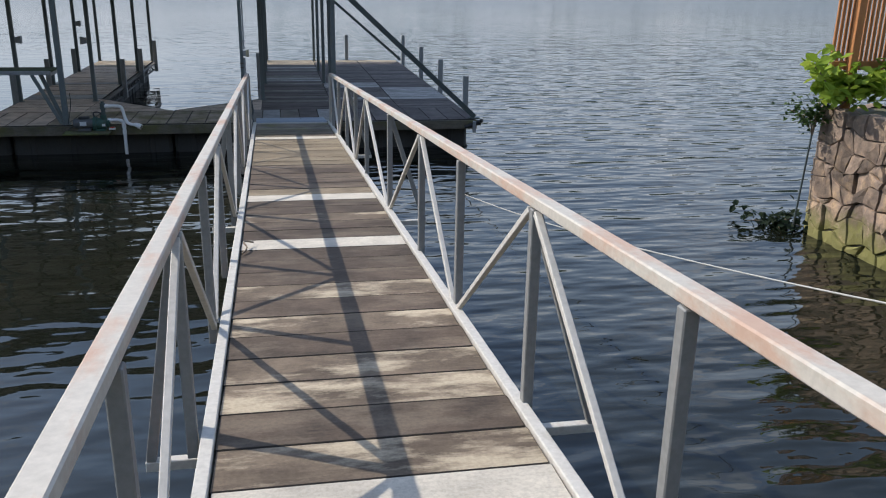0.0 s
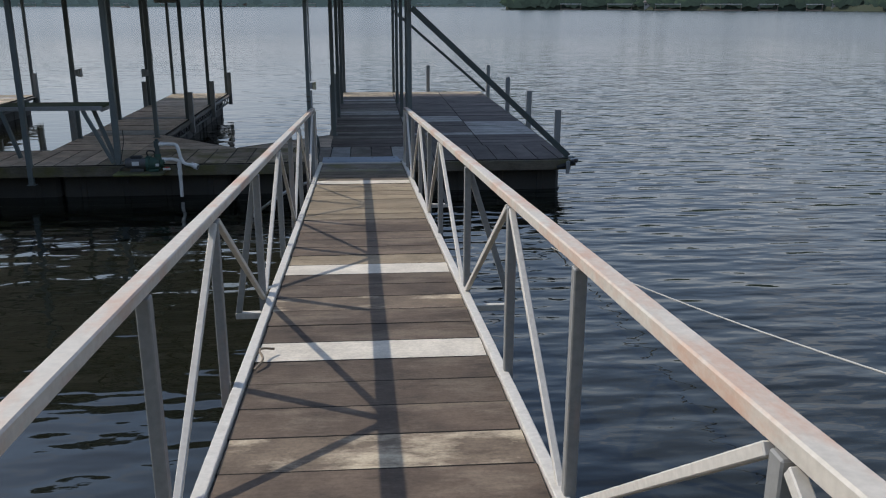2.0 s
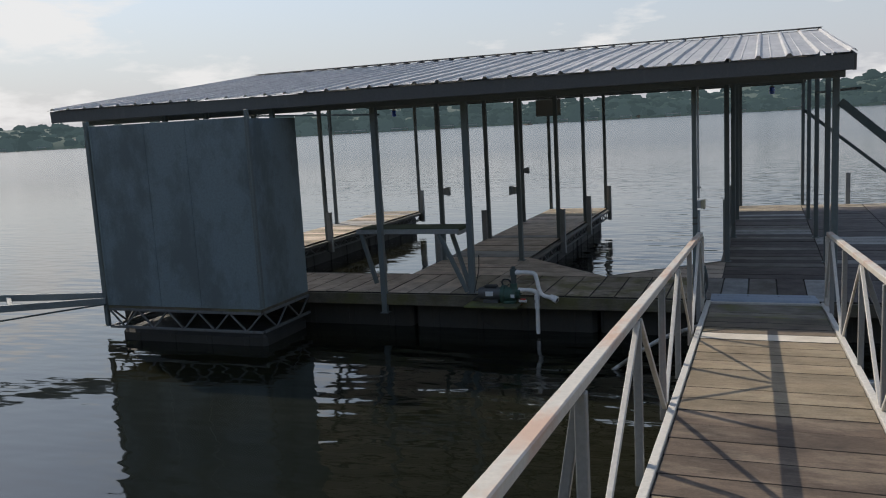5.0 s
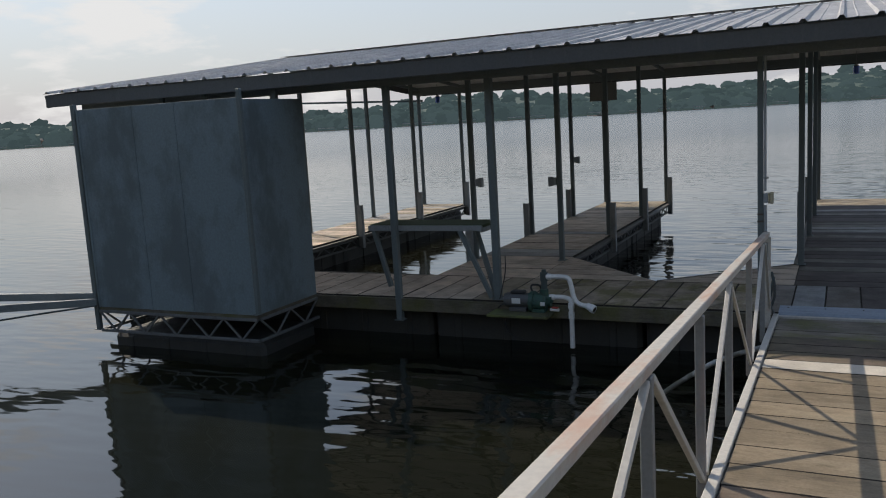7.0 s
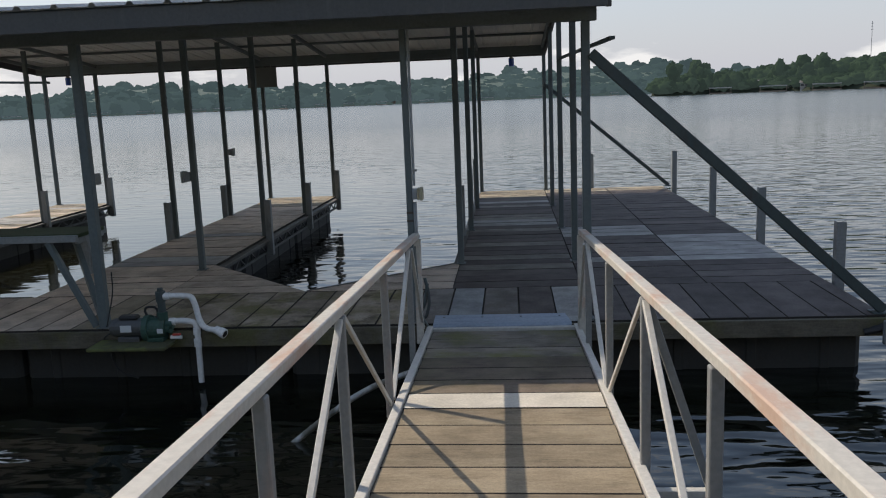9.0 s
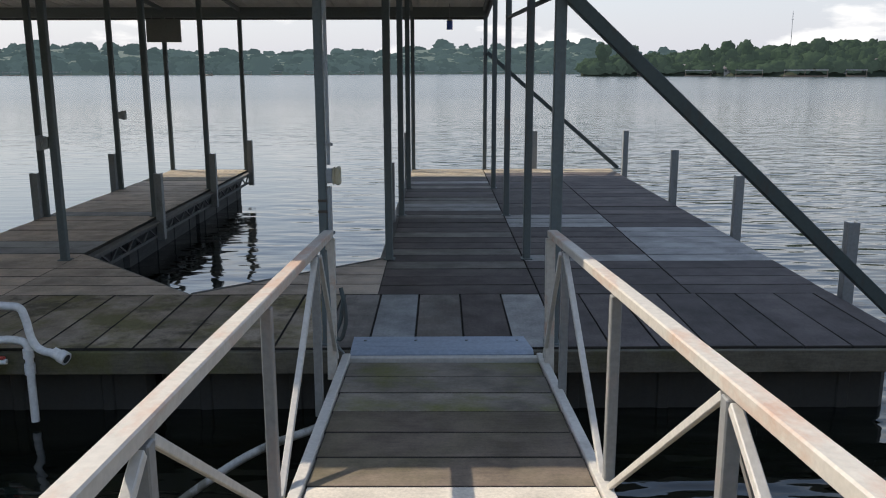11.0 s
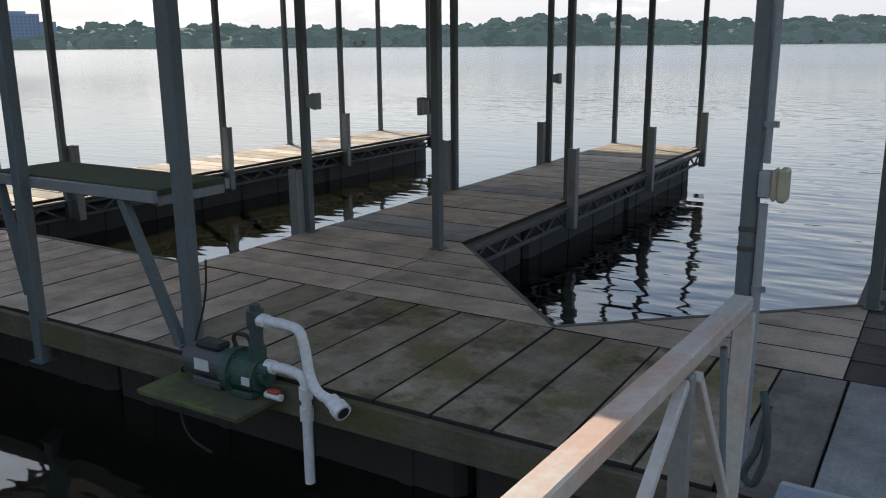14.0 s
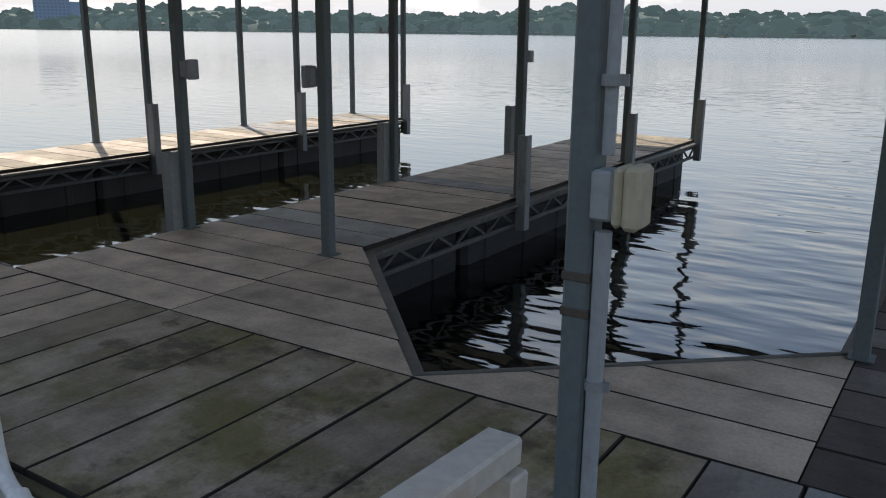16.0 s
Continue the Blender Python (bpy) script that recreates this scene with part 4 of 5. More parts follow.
def roof_sheet(ya, za, yb, zb):
    """Ribbed sheet: the profile runs along x, the slope along y."""
    bm = bmesh.new()
    prof = []
    x = RX0
    step = 0.305
    while x < RX1 - 0.02:
        for dx, dz in ((0, 0), (0.055, 0.0), (0.075, 0.028), (0.105, 0.028), (0.125, 0), (0.21, 0), (0.215, 0.006), (0.225, 0.006), (0.23, 0)):
            if x + dx <= RX1:
                prof.append((x + dx, dz))
        x += step
    prof.append((RX1, 0))
    n = 8
    rows = []
    for j in range(n + 1):
        s = j / n
        y, z = ya + (yb - ya) * s, za + (zb - za) * s
        rows.append([bm.verts.new((px, y, z + pz + 0.004 * math.sin(px * 1.3 + j))) for px, pz in prof])
    for j in range(n):
        for i in range(len(prof) - 1):
            bm.faces.new((rows[j][i], rows[j][i + 1], rows[j + 1][i + 1], rows[j + 1][i]))
    r = bmesh.ops.extrude_face_region(bm, geom=list(bm.faces))
    for v in r["geom"]:
        if isinstance(v, bmesh.types.BMVert):
            v.co.z += 0.004
    bmesh.ops.recalc_face_normals(bm, faces=bm.faces)
    return bm


sheet = part("roof_sheet", roof_sheet(RY0 - 0.03, RZ0, RYM, RZM), m_roof, roof)
sheet.data.materials.append(m_roof_under)
for p in sheet.data.polygons:
    p.material_index = 1 if p.normal.z < 0 else 0
sheet = part("roof_sheet", roof_sheet(RYM, RZM, RY1, RZ1), m_roof, roof)
sheet.data.materials.append(m_roof_under)
for p in sheet.data.polygons:
    p.material_index = 1 if p.normal.z < 0 else 0
bm = bmesh.new()
for sgn, yb, zb in ((-1, RYM - 0.2, RZM + 0.015), (1, RYM + 0.2, RZM + 0.02)):
    b2 = bmesh.new()
    v = [b2.verts.new(p) for p in ((RX0, RYM, RZM + 0.045), (RX1, RYM, RZM + 0.045), (RX1, yb, zb + 0.02), (RX0, yb, zb + 0.02))]
    b2.faces.new(v)
    add(bm, b2)
part("ridge_cap", bm, m_roof, roof)
part("fascia", cubebm((RX0 + 0.02, RY0, 3.155), (RX1 - 0.03, RY0 + 0.04, 3.32), 0.004), m_fascia, roof)
part("fascia", cubebm((RX0 + 0.02, RY1 - 0.05, 3.33), (RX1 - 0.03, RY1 - 0.01, 3.525), 0.004), m_fascia, roof)
bm = bmesh.new()
beam_between(bm, (RX1 - 0.02, RY0 + 0.02, 3.235), (RX1 - 0.02, RYM, RZM - 0.09), 0.04, 0.17)
part("gable_trim", bm, m_fascia, roof)
bm = bmesh.new()
beam_between(bm, (RX1 - 0.02, RYM, RZM - 0.09), (RX1 - 0.02, RY1, RZ1 - 0.09), 0.04, 0.17)
part("gable_trim", bm, m_fascia, roof)
bm = bmesh.new()
beam_between(bm, (RX0 + 0.02, RY0 + 0.02, 3.235), (RX0 + 0.02, RYM, RZM - 0.09), 0.04, 0.17)
part("gable_trim", bm, m_fascia, roof)
bm = bmesh.new()
beam_between(bm, (RX0 + 0.02, RYM, RZM - 0.09), (RX0 + 0.02, RY1, RZ1 - 0.09), 0.04, 0.17)
part("gable_trim", bm, m_fascia, roof)
for y, z0, z1 in ((13.55, 3.10, 3.24), (18.66, 3.74, 3.88), (23.82, 3.345, 3.52)):
    part("cross_beam", cubebm((RX0 + 0.1, y - 0.045, z0), (RX1 - 0.06, y + 0.045, z1), 0.004), m_beam, roof)
for x in (-9.36, -8.2, FL + 0.03, -3.30, -0.2, 1.10):
    for ya, za, yb, zb in ((13.5, 3.30, RYM, RZM - 0.07), (RYM, RZM - 0.07, 23.9, RZ1 - 0.03)):
        bm = bmesh.new()
        beam_between(bm, (x, ya, za), (x, yb, zb), 0.045, 0.07)
        part("rafter", bm, m_beam, roof)
    bm = bmesh.new()
    beam_between(bm, (x, RYM, 3.88), (x, RYM, RZM - 0.07), 0.05, 0.05)
    part("king_post", bm, m_beam, roof)
for k in range(1, 3):
    s = k / 3
    for ya, za, yb, zb in ((RY0, RZ0, RYM, RZM), (RY1, RZ1, RYM, RZM)):
        y, z = ya + (yb - ya) * s, za + (zb - za) * s
        part("purlin", cubebm((RX0 + 0.05, y - 0.03, z - 0.045), (RX1 - 0.05, y + 0.03, z - 0.004), 0.003), m_beam, roof)

ob = thing("side_pole", "thin dark steel pole reaching out beside the roof", "pole")
bm = bmesh.new()
beam_between(bm, (-9.30, 23.90, 3.20), (-13.4, 23.95, 3.38), 0.05, 0.05, 0.003)
part("tube", bm, m_brace, ob)

# diagonal roof braces on the open side
for a, c, w in (((1.08, 13.52, 2.84), (3.50, 13.55, 0.63), 0.085), ((1.16, 23.75, 2.72), (3.62, 23.83, 0.62), 0.07)):
    ob = thing("diagonal_brace", "dark green steel brace from roof post to deck", "brace", "roof braces")
    bm = bmesh.new()
    beam_between(bm, a, c, w, w, 0.004)
    part("tube", bm, m_brace, ob)
    part("foot_plate", cubebm((c[0] - 0.1, c[1] - 0.07, 0.603), (c[0] + 0.1, c[1] + 0.07, 0.615), 0.003), m_brace, ob)
ob = thing("gable_strut", "short rusty steel strut at the roof end", "strut")
bm = bmesh.new()
beam_between(bm, (1.13, 18.66, 3.02), (1.30, 13.9, 2.98), 0.03, 0.05)
part("tube", bm, m_brace, ob)


def corner_cap():
    bm = bmesh.new()
    for k in range(5):
        cyl(bm, (3.30 + 0.06 * k, 13.42 + 0.01 * k, 0.47 + 0.02 * k), (3.42 + 0.05 * k, 13.40, 0.50 + 0.02 * k), 0.03, 8)
    return bm


tagged(part("corner_bumper", corner_cap(), m_black), "black rubber bumper at the dock corner", "bumper")
bm = bmesh.new()
beam_between(bm, (3.46, 13.36, 0.58), (3.46, 13.36, 0.38), 0.05, 0.05)
tagged(part("corner_bracket", bm, m_galv), "small galvanised bracket below the dock corner", "bracket")

# ---------------------------------------------------------------- storage box on the dock
SX0, SX1, SY0, SY1, SZ0, SZ1 = -8.19, -5.72, 12.23, 13.43, 0.60, 3.05
shed = thing("storage_shed", "tall blue-grey sheet metal storage shed on the dock", "shed", at=(0, 0, 0))


def panel(x0, x1, y):
    """Flat sheet with shallow folds."""
    bm = bmesh.new()
    box(bm, (x0 + 0.002, y, SZ0), (x1 - 0.002, y + 0.03, SZ1), 0.002)
    return bm


for x0, x1 in ((SX0, SX0 + 0.90), (SX0 + 0.90, SX0 + 1.55), (SX0 + 1.55, SX1)):
    part("front_panel", panel(x0, x1, SY0), m_shed, shed)
part("side_panel", cubebm((SX1 - 0.032, SY0 + 0.032, SZ0), (SX1 - 0.002, SY1, SZ1 - 0.02), 0.002), m_shed, shed)
part("side_panel", cubebm((SX0 + 0.002, SY0 + 0.032, SZ0), (SX0 + 0.032, SY1, SZ1 - 0.02), 0.002), m_shed, shed)
part("back_panel", cubebm((SX0 + 0.04, SY1 - 0.03, SZ0), (SX1 - 0.04, SY1, SZ1 - 0.02), 0.002), m_shed, shed)
part("roof_panel", cubebm((SX0 + 0.04, SY0 + 0.04, SZ1 - 0.06), (SX1 - 0.04, SY1 - 0.04, SZ1 - 0.03), 0.002), m_shed, shed)
for x in (SX0 - 0.004, SX1 - 0.028):
    part("corner_trim", cubebm((x, SY0 - 0.006, SZ0), (x + 0.034, SY0 - 0.001, SZ1), 0.001), m_shed, shed)
for x in (SX0 + 0.5, SX0 + 1.2, SX1 - 0.2):
    part("roof_stub", cubebm((x - 0.03, SY1 - 0.28, SZ1 - 0.03), (x + 0.03, SY1 - 0.22, 3.30), 0.003), m_post, shed)
part("floor_board", cubebm((SX0, SY0, 0.55), (SX1, SY1, 0.598), 0.003), m_rim, shed)
truss((SX0, SY0 + 0.0), (SX1, SY0 + 0.0), 0.545, 0.30, 0.5)
truss((SX1, SY0 + 0.04), (SX1, SY1), 0.545, 0.30, 0.55)
truss((SX0, SY0 + 0.04), (SX0, SY1), 0.545, 0.30, 0.55)
float_block(SX0 + 0.06, SY0 + 0.12, SX1 - 0.05, SY1, m_float, 0.24)
post(SX1 + 0.035, SY0 - 0.02, 3.14, 0.62, 0.05, "slim grey steel post at the shed corner")
post(SX0 - 0.06, SY0 + 0.02, 3.12, 0.30, 0.06, "slim grey steel post at the shed corner")
ob = thing("mooring_strut", "grey steel strut frame bracing the dock to the shore", "strut")
for a, c in (((-8.22, 12.30, 0.72), (-17.0, 8.1, 1.15)), ((-8.22, 12.22, 0.66), (-15.2, 7.2, 0.85))):
    bm = bmesh.new()
    beam_between(bm, a, c, 0.07, 0.09, 0.004)
    part("tube", bm, m_beam, ob)
for s in (0.14, 0.34, 0.6):
    bm = bmesh.new()
    beam_between(bm, Vector((-8.22, 12.30, 0.72)).lerp(Vector((-17.0, 8.1, 1.15)), s), Vector((-8.22, 12.22, 0.66)).lerp(Vector((-15.2, 7.2, 0.85)), s), 0.06, 0.06, 0.003)
    part("cross_tie", bm, m_beam, ob)
ob = pipe("mooring_cable", [(-8.2, 12.2, 0.62), (-11.0, 10.3, 0.42), (-15.0, 7.6, 0.6), (-20, 4.2, 1.2)], 0.012, m_brace)
tagged(ob, "thin dark steel mooring cable running to the shore", "cable")

# ---------------------------------------------------------------- bench table, pump, electrics
bench = thing("cleaning_table", "green-topped work table fixed between two dock posts", "table")
part("tabletop", cubebm((-4.92, 13.50, 1.435), (-3.43, 13.98, 1.470), 0.005), m_bench, bench)
part("edge_frame", cubebm((-4.92, 13.462, 1.40), (-3.43, 13.498, 1.462), 0.004), m_galv, bench)
part("edge_frame", cubebm((-4.92, 13.982, 1.40), (-3.43, 14.015, 1.462), 0.004), m_galv, bench)
part("edge_frame", cubebm((-3.47, 13.50, 1.38), (-3.435, 13.98, 1.433), 0.004), m_galv, bench)
for a, c in (((-3.72, 13.50, 1.40), (-3.36, 13.51, 0.62)), ((-3.72, 13.95, 1.40), (-3.36, 13.62, 0.66)), ((-4.86, 13.50, 1.40), (-4.66, 13.48, 0.72))):
    bm = bmesh.new()
    beam_between(bm, a, c, 0.05, 0.05, 0.003)
    part("leg", bm, m_post, bench)

PX, PY = -2.69, 13.40
pump = thing("water_pump", "green and grey electric water pump with white pipes", "pump", at=(0, 0, 0))
part("shelf", cubebm((PX - 0.60, PY - 0.26, 0.485), (PX + 0.10, PY + 0.085, 0.515), 0.006), m_mosstop, pump, "mossy green wooden shelf")
bm = bmesh.new()
cyl(bm, (PX - 0.44, PY, 0.635), (PX - 0.16, PY, 0.635), 0.082, 20)
cyl(bm, (PX - 0.465, PY, 0.635), (PX - 0.44, PY, 0.635), 0.072, 20)
motor = part("motor", bm, m_motor, pump, smooth=False)
part("capacitor_cover", cubebm((PX - 0.39, PY - 0.05, 0.705), (PX - 0.22, PY + 0.05, 0.745), 0.015), m_black, motor)
part("sticker", cubebm((PX - 0.36, PY - 0.0855, 0.61), (PX - 0.26, PY - 0.080, 0.67)), m_sticker, motor)
part("motor_foot", cubebm((PX - 0.40, PY - 0.07, 0.516), (PX - 0.20, PY + 0.07, 0.56), 0.006), m_motor, motor)
bm = bmesh.new()
cyl(bm, (PX - 0.16, PY, 0.625), (PX - 0.115, PY, 0.625), 0.118, 22)
cyl(bm, (PX - 0.115, PY, 0.625), (PX + 0.03, PY, 0.625), 0.098, 22, 0.085)
cyl(bm, (PX + 0.03, PY, 0.625), (PX + 0.07, PY, 0.625), 0.05, 16)
box(bm, (PX - 0.13, PY - 0.08, 0.516), (PX + 0.02, PY + 0.08, 0.55), 0.006)
cyl(bm, (PX + 0.09, PY, 0.66), (PX + 0.03, PY, 0.66), 0.045, 16)
for k in range(6):
    a = k * math.pi / 3
    cyl(bm, (PX - 0.175, PY + 0.1 * math.cos(a), 0.625 + 0.1 * math.sin(a)), (PX - 0.10, PY + 0.1 * math.cos(a), 0.625 + 0.1 * math.sin(a)), 0.012, 6)
cyl(bm, (PX + 0.0, PY, 0.70), (PX + 0.0, PY, 0.77), 0.045, 16)
body = part("pump_body", bm, m_pump, pump)
pipe("handle", [(PX - 0.14, PY, 0.73), (PX - 0.15, PY, 0.80), (PX - 0.10, PY, 0.815), (PX - 0.05, PY, 0.80), (PX - 0.045, PY, 0.72)], 0.011, m_black, body)
bm = bmesh.new()
cyl(bm, (PX, PY, 0.76), (PX, PY, 0.94), 0.034, 16)
cyl(bm, (PX, PY, 0.865), (PX, PY, 0.955), 0.043, 16)
cyl(bm, (PX, PY, 0.955), (PX, PY, 0.985), 0.026, 8)
part("riser", bm, m_brace, pump)
part("label_plate", cubebm((PX - 0.02, PY - 0.102, 0.60), (PX + 0.03, PY - 0.095, 0.64)), m_sticker, body)
pipe("suction_pipe", [(PX + 0.07, PY, 0.68), (PX + 0.23, PY, 0.68), (PX + 0.29, PY, 0.655), (PX + 0.30, PY, 0.58), (PX + 0.30, PY, 0.36), (PX + 0.30, PY + 0.0, 0.12)], 0.026, m_pvc, pump)
pipe("outlet_pipe", [(PX + 0.04, PY, 0.91), (PX + 0.21, PY, 0.91), (PX + 0.275, PY, 0.895), (PX + 0.30, PY, 0.84), (PX + 0.345, PY - 0.01, 0.67), (PX + 0.385, PY - 0.018, 0.625), (PX + 0.50, PY - 0.045, 0.605)], 0.026, m_pvc, pump)
for p, q in (((PX + 0.06, PY, 0.68), (PX + 0.11, PY, 0.68)), ((PX + 0.03, PY, 0.91), (PX + 0.08, PY, 0.91)), ((PX + 0.30, PY, 0.45), (PX + 0.30, PY, 0.52)), ((PX + 0.30, PY, 0.62), (PX + 0.30, PY, 0.56))):
    bm = bmesh.new()
    cyl(bm, p, q, 0.034, 16)
    part("pipe_coupling", bm, m_pvc, pump)
bm = bmesh.new()
cyl(bm, (PX + 0.485, PY - 0.041, 0.611), (PX + 0.535, PY - 0.055, 0.591), 0.036, 18)
cyl(bm, (PX + 0.530, PY - 0.0535, 0.593), (PX + 0.575, PY - 0.066, 0.575), 0.044, 18)
part("union_nut", bm, m_pvc, pump)
bm = bmesh.new()
cyl(bm, (PX + 0.5735, PY - 0.0656, 0.5756), (PX + 0.577, PY - 0.0666, 0.5742), 0.030, 16)
part("pipe_mouth", bm, m_black, pump)
bm = bmesh.new()
cyl(bm, (PX + 0.07, PY - 0.03, 0.545), (PX + 0.17, PY - 0.03, 0.545), 0.018, 12)
part("drain_valve", bm, m_pvc, pump)
part("valve_handle", cubebm((PX + 0.09, PY - 0.05, 0.562), (PX + 0.16, PY - 0.015, 0.578), 0.005), m_red, pump, "red valve handle")
pipe("power_cord", [(PX - 0.46, PY, 0.60), (PX - 0.53, PY - 0.02, 0.56), (PX - 0.58, PY + 0.05, 0.52), (PX - 0.56, PY + 0.13, 0.70), (PX - 0.52, PY + 0.17, 0.92), (PX - 0.52, PY + 0.19, 1.1)], 0.006, m_black, pump)
pipe("underside_hose", [(PX - 0.45, PY - 0.1, 0.48), (PX - 0.42, PY - 0.14, 0.36), (PX - 0.34, PY - 0.16, 0.27), (PX - 0.20, PY - 0.16, 0.22)], 0.008, m_black, pump)


def outlet_box(x, y, z, sx, big=1.0, cover=True):
    """Outdoor outlet box on the side of a post."""
    ob = thing("outlet_box", "grey weatherproof outlet box with a yellowed cover on a post" if cover else "grey weatherproof outlet box on a dock post", "outlet", "dock outlets", at=(x, y, z))
    part("case", cubebm((0.0 if sx > 0 else -0.055 * big, -0.04 * big, -0.06 * big), (0.055 * big if sx > 0 else 0.0, 0.04 * big, 0.06 * big), 0.005), m_box, ob)
    skin = m_cover if cover else m_box
    for name, d0, d1, half_y, half_z, round_off in (("cover_base", 0.056, 0.080, 0.047, 0.073, 0.008), ("flip_lid", 0.082, 0.125, 0.049, 0.076, 0.008)):
        lo, hi = (d0 * big, d1 * big) if sx > 0 else (-d1 * big, -d0 * big)
        part(name, cubebm((lo, -half_y * big, -half_z * big), (hi, half_y * big, half_z * big), round_off), skin, ob, "yellowed plastic cover" if cover else "grey plastic cover")
    return ob


outlet_box(-0.437, 13.53, 1.73, 1, 0.75)
outlet_box(FL + 0.075, 16.14, 1.74, 1, 0.9, False)
outlet_box(-3.385, 16.14, 1.73, -1, 0.9, False)
outlet_box(FL + 0.075, 21.2, 1.74, 1, 0.9, False)
conduit = thing("conduit", "grey plastic conduit strapped to the dock post", "conduit", at=(-0.420, 13.535, 0.6))
bm = bmesh.new()
cyl(bm, (0, 0, 0.0), (0, 0, 1.06), 0.016, 14)
part("lower_pipe", bm, m_box, conduit)
bm = bmesh.new()
cyl(bm, (0, 0, 1.20), (0, 0, 2.5), 0.012, 14)
part("upper_pipe", bm, m_box, conduit)
for z in (0.42, 0.75, 1.32):
    bm = bmesh.new()
    cyl(bm, (0, 0, z), (0, 0, z + 0.02), 0.020, 14)
    box(bm, (-0.02, -0.004, z), (0.030, 0.004, z + 0.02))
    part("strap", bm, m_galv, conduit)
ob = pipe("hanging_hose", [(-0.36, 13.50, 1.0), (-0.33, 13.47, 0.85), (-0.34, 13.46, 0.72), (-0.38, 13.46, 0.66), (-0.36, 13.47, 0.8), (-0.34, 13.5, 0.95)], 0.014, m_brace)
tagged(ob, "coiled dark cable hanging at the post foot", "cable")

sign = thing("hanging_board", "plain grey board hung under the roof beam", "board", at=(-4.65, 23.74, 2.91))
part("board_sheet", cubebm((-0.31, -0.012, 0), (0.31, 0.012, 0.40), 0.003), m_sign, sign)
for sx in (-0.2, 0.2):
    bm = bmesh.new()
    cyl(bm, (sx, 0, 0.38), (sx, 0, 0.46), 0.006, 6)
    part("hanger", bm, m_galv, sign)
for x in (0.48, -8.78):
    ob = thing("hanging_lantern", "small blue lantern hanging under the roof", "lantern", "hanging lanterns", at=(x, 23.7, 3.1))
    bm = bmesh.new()
    cyl(bm, (0, 0, 0.02), (0, 0, 0.17), 0.055, 12)
    part("glass", bm, m_blue, ob)
    bm = bmesh.new()
    cyl(bm, (0, 0, 0.17), (0, 0, 0.21), 0.06, 12, 0.02)
    part("cap", bm, m_galv, ob)
    bm = bmesh.new()
    cyl(bm, (0, 0, 0.20), (0, 0, 0.60), 0.006, 6)
    part("cord", bm, m_galv, ob)

ob = pipe("hanging_strap", [gpt(-0.665, 0.46, 0.75), gpt(-0.66, 0.43, 0.55), gpt(-0.655, 0.38, 0.32), gpt(-0.645, 0.22, 0.14), gpt(-0.63, 0.02, 0.03)], 0.010, m_beam)
tagged(ob, "curved grey strap hanging from the gangway handrail end", "strap")

# pipe and loose hose beside the gangway end
ob = pipe("water_pipe", [(-1.25, 12.15, 0.06), (-0.95, 12.2, 0.28), (-0.68, 12.25, 0.44), (-0.34, 12.3, 0.56)], 0.022, m_pvc_old)
tagged(ob, "white plastic water pipe slung beside the gangway", "pipe")
ob = pipe("mooring_rope", [(2.1, 13.4, -0.26)] + [(4.175 - 0.154 * yy, yy, 1.91 - 0.25 * yy + 0.007 * yy * yy) for yy in (11, 8, 5, 2, -1, -4)] + [(5.2, -7.0, 3.3), (5.4, -8.6, 3.5)], 0.0065, m_rope)
tagged(ob, "pale rope stretched over the water to the wall", "rope")
ob = pipe("dead_twig", [gpt(-half + 0.02, 8.65, 0.012), gpt(-half + 0.05, 8.55, 0.03), gpt(-half + 0.03, 8.46, 0.05), gpt(-half + 0.09, 8.40, 0.03)], 0.006, m_twig)
tagged(ob, "small dry twig caught on the gangway curb", "twig")

# ---------------------------------------------------------------- stone wall, fence and bush
wall = thing("stone_wall", "rough brown stone retaining wall rising from the lake", "wall", kind="structure")
WX, WY1, WY0, WT = 6.40, 8.0, -6.0, 1.62
part("mortar_core", cubebm((WX + 0.06, WY0 - 30, -0.6), (WX + 38.0, WY1 - 0.06, WT - 0.05), 0.02), m_mortar, wall)
tagged(part("terrace", cubebm((WX + 0.12, WY0 - 29.9, WT - 0.06), (WX + 37.9, WY1 - 0.12, WT - 0.012), 0.01), m_ground), "grassy earth terrace behind the stone wall", "terrace", kind="structure")


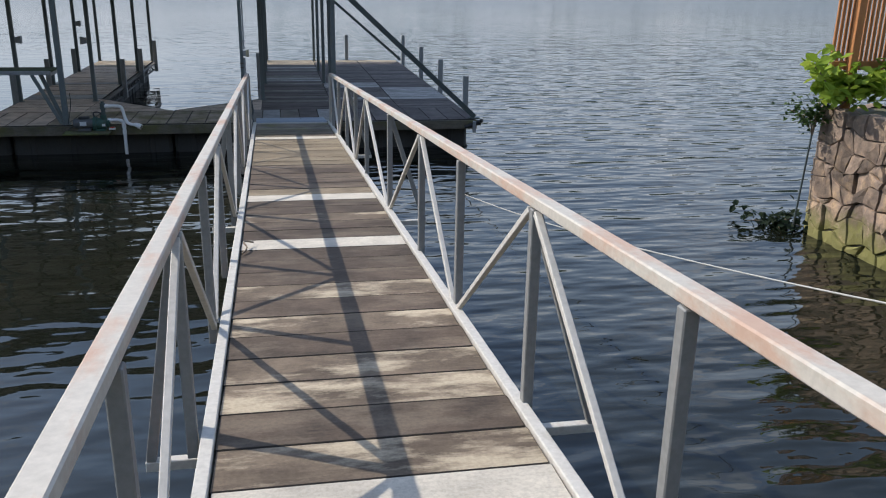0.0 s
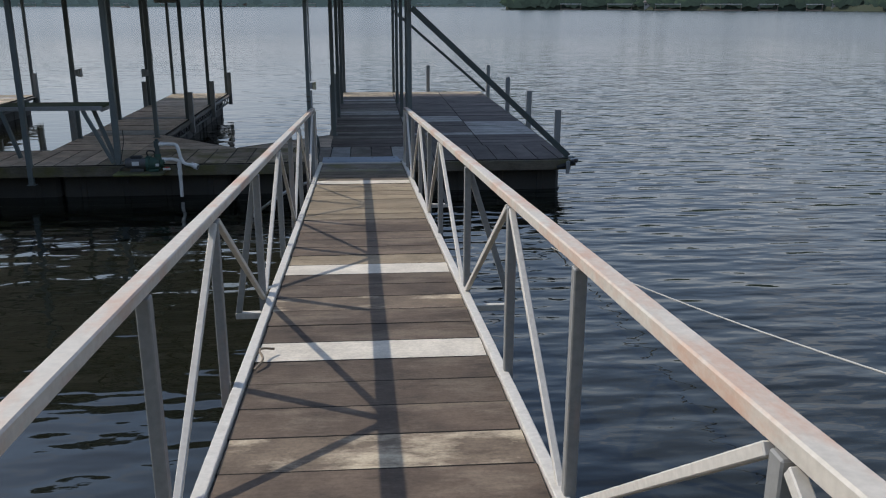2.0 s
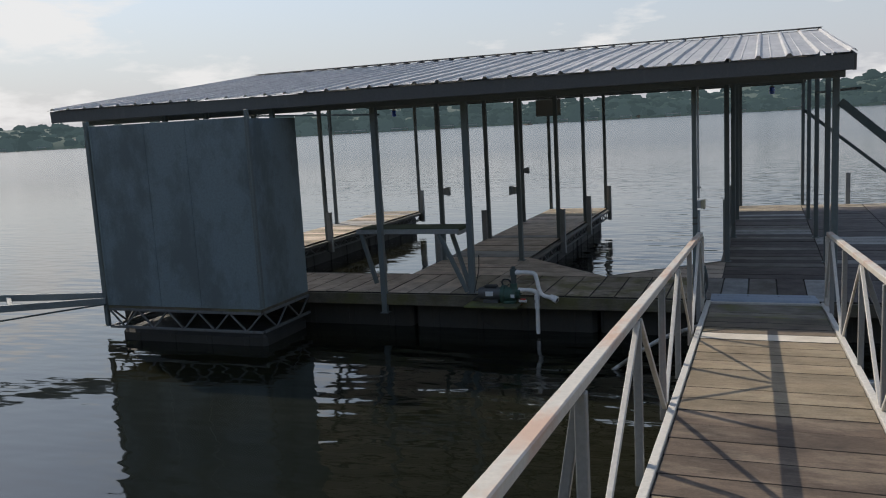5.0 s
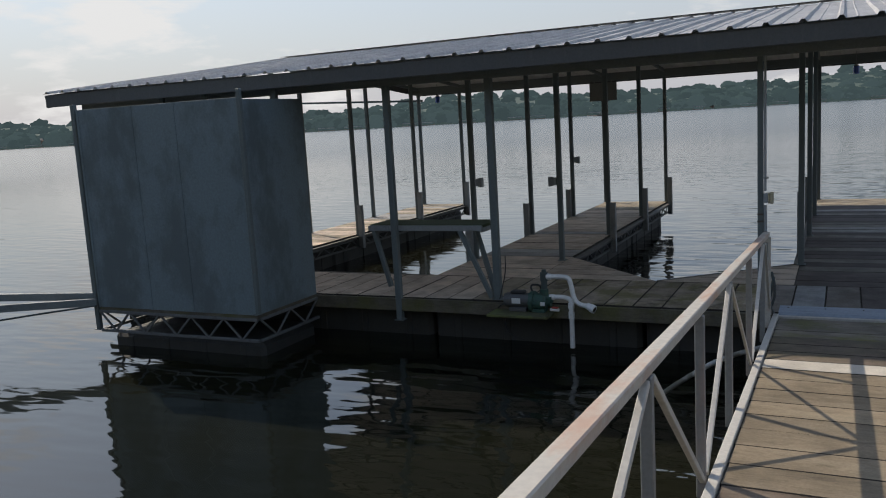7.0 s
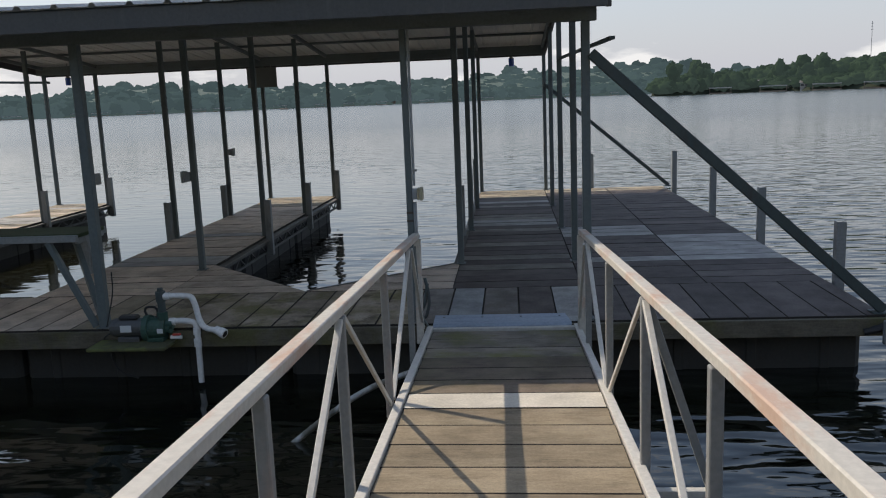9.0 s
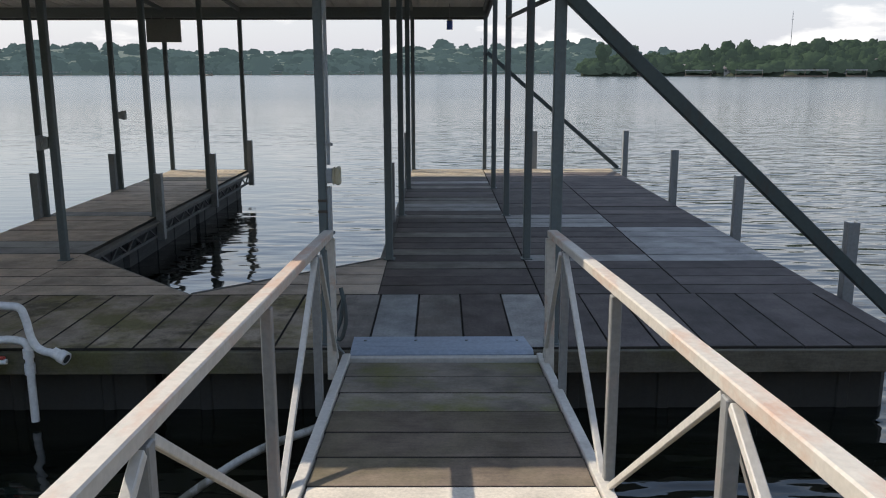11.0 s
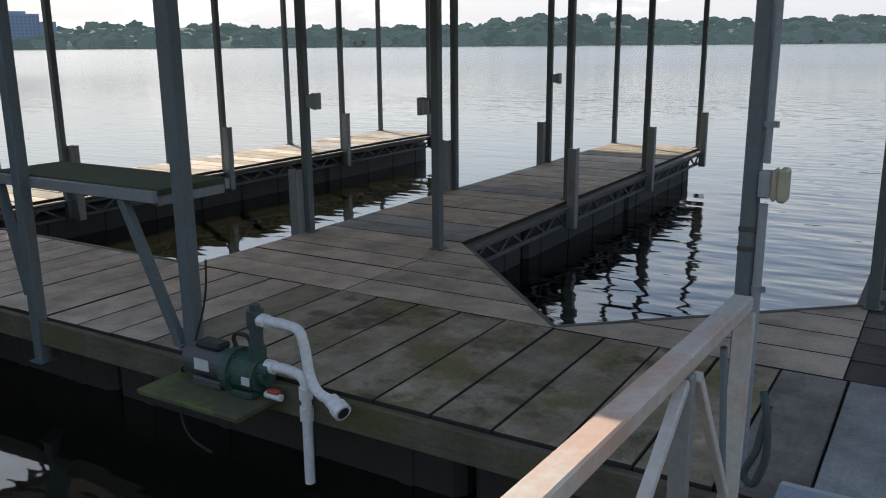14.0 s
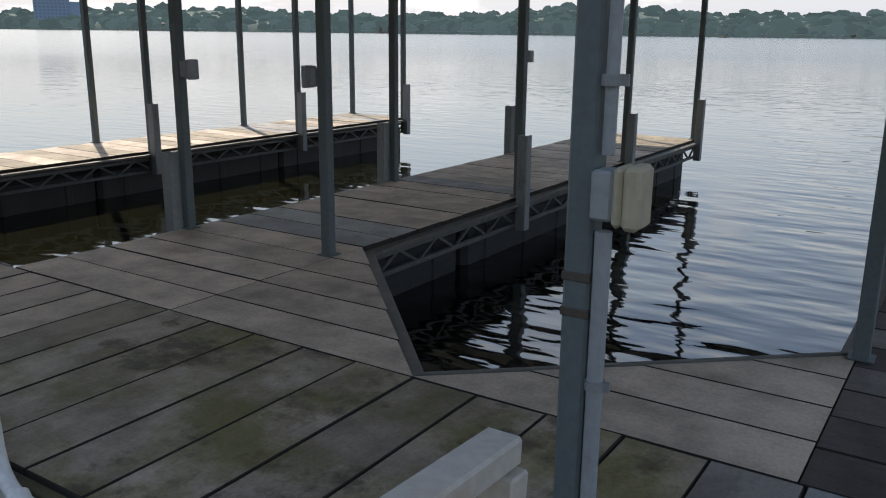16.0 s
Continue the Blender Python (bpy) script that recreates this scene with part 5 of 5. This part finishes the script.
def lay(face, a0, a1, z0, z1, fixed, seed):
    """Flat-faced irregular stones fitted to one another with narrow open joints."""
    rnd = random.Random(seed)
    na, nz = round((a1 - a0) / 0.21), round((z1 - z0) / 0.20)
    pts = {}
    for i in range(na + 1):
        for k in range(nz + 1):
            ja = rnd.uniform(-0.085, 0.085) if 0 < i < na else 0
            jz = rnd.uniform(-0.09, 0.09) if 0 < k < nz else rnd.uniform(-0.03, 0.03)
            pts[i, k] = Vector((a0 + (a1 - a0) * i / na + ja, z0 + (z1 - z0) * k / nz + jz))
    for i in range(na):
        for k in range(nz):
            quad = [pts[i, k], pts[i + 1, k], pts[i + 1, k + 1], pts[i, k + 1]]
            poly = []
            for a, c in zip(quad, quad[1:] + quad[:1]):
                poly.append(a)
                poly.append((a + c) / 2 + Vector((rnd.uniform(-0.02, 0.02), rnd.uniform(-0.02, 0.02))))
            mid = sum(poly, Vector((0, 0))) / len(poly)
            bm = bmesh.new()
            out = rnd.uniform(0.02, 0.075)
            loops = []
            for inset, depth in ((0.035, -0.12), (0.035, out * 0.35), (0.10, out)):
                ring = []
                for q in poly:
                    w = mid + (q - mid) * (1 - inset)
                    dd = depth + rnd.uniform(-0.012, 0.012) if depth > 0 else depth
                    ring.append(bm.verts.new((fixed - dd, w.x, w.y) if face == "x" else (w.x, fixed + dd, w.y)))
                loops.append(ring)
            n = len(poly)
            for la, lb in zip(loops, loops[1:]):
                for j in range(n):
                    bm.faces.new((la[j], la[(j + 1) % n], lb[(j + 1) % n], lb[j]))
            top = bm.verts.new((fixed - out - 0.01, mid.x, mid.y) if face == "x" else (mid.x, fixed + out + 0.01, mid.y))
            for j in range(n):
                bm.faces.new((loops[-1][j], loops[-1][(j + 1) % n], top))
            bmesh.ops.recalc_face_normals(bm, faces=bm.faces)
            part("stone", bm, m_stone, wall)


lay("x", 2.0, WY1 - 0.02, -0.15, WT, WX + 0.05, 7)
lay("y", WX + 0.05, WX + 2.0, -0.15, WT, WY1 - 0.05, 9)
fence = thing("wooden_fence", "orange-stained slatted wooden fence on the stone wall", "fence")
FZ = WT + 0.45
part("bottom_board", cubebm((WX - 0.07, WY1 - 0.22, FZ), (WX + 2.4, WY1 - 0.17, FZ + 0.09), 0.004), m_fence, fence)
part("top_board", cubebm((WX - 0.07, WY1 - 0.22, FZ + 1.0), (WX + 2.4, WY1 - 0.17, FZ + 1.09), 0.004), m_fence, fence)
for k in range(40):
    xx = WX - 0.06 + k * 0.061
    part("slat", cubebm((xx, WY1 - 0.165, FZ - 0.02), (xx + 0.034, WY1 - 0.14, FZ + 1.05), 0.003), m_fence, fence)
for xx in (WX + 0.10, WX + 2.3):
    part("fence_post", cubebm((xx, WY1 - 0.30, WT - 0.08), (xx + 0.09, WY1 - 0.222, FZ + 1.1), 0.004), m_fence, fence)


def bush(name, label, centre, spread, count, leaf, mat, seed):
    rnd = random.Random(seed)
    ob = thing(name, label, "bush", at=centre)
    verts, faces = [], []
    tips = []
    for k in range(14):
        tips.append(Vector((rnd.gauss(0, spread[0] * 0.5), rnd.gauss(0, spread[1] * 0.5), rnd.uniform(0.1, 1.0) * spread[2])))
    for k in range(count):
        t = rnd.choice(tips) * rnd.uniform(0.45, 1.05) + Vector((rnd.gauss(0, 0.07), rnd.gauss(0, 0.07), rnd.gauss(0, 0.06)))
        q = Euler((rnd.uniform(-0.9, 0.9), rnd.uniform(-0.9, 0.9), rnd.uniform(0, 6.28))).to_matrix()
        s = leaf * rnd.uniform(0.6, 1.25)
        n = len(verts)
        for p in ((0, -0.5, 0), (0.36, -0.1, 0.08), (0.22, 0.3, 0.05), (0, 0.6, -0.05), (-0.22, 0.3, 0.05), (-0.36, -0.1, 0.08), (0, 0.05, -0.02)):
            verts.append(t + q @ (Vector(p) * s))
        faces += [(n, n + 1, n + 6), (n + 1, n + 2, n + 6), (n + 2, n + 3, n + 6), (n + 3, n + 4, n + 6), (n + 4, n + 5, n + 6), (n + 5, n, n + 6)]
    me = bpy.data.meshes.new("leaves")
    me.from_pydata(verts, [], faces)
    me.materials.append(mat)
    o = new("leaves", me)
    o.parent = ob
    for k, t in enumerate(tips[:8]):
        pipe("stem", [(0, 0, -0.1), t * 0.5 + Vector((0, 0, 0.03)), t * 0.95], 0.007, m_twig, ob, res=1)
    return ob


bush("leafy_bush", "bright green leafy bush growing on the wall", (WX - 0.02, WY1 - 0.30, WT + 0.10), (0.95, 0.5, 0.50), 520, 0.15, m_leaf, 4)
bush("leafy_bush", "bright green vine leaves against the fence", (WX + 0.85, WY1 - 0.45, WT + 0.50), (0.35, 0.25, 0.55), 160, 0.14, m_leaf, 5)
bush("trailing_bush", "dark small-leaved plant trailing over the wall corner", (WX - 0.12, WY1 - 0.12, WT - 0.22), (0.30, 0.25, 0.42), 260, 0.07, m_trail, 8)
bush("water_weeds", "dark weeds at the foot of the wall", (WX - 0.15, WY1 + 0.25, W - 0.02), (0.55, 0.4, 0.18), 220, 0.10, m_weed, 6)
ob = thing("drain_pipe", "dark pipe on the corner of the stone wall", "pipe", at=(WX - 0.10, WY1 - 0.02, 0))
bm = bmesh.new()
cyl(bm, (-0.04, 0, -0.2), (0.06, 0, 1.6), 0.012, 10)
part("tube", bm, m_brace, ob)

# abutment at the shore end of the gangway
a = gpt(0, GLEN, -0.3)
tagged(part("abutment", cubebm((a.x - 1.2, a.y - 1.6, -1.0), (a.x + 1.2, a.y + 0.1, a.z + 0.05), 0.03), m_concrete), "grey concrete abutment at the shore end of the gangway", "abutment", kind="structure")
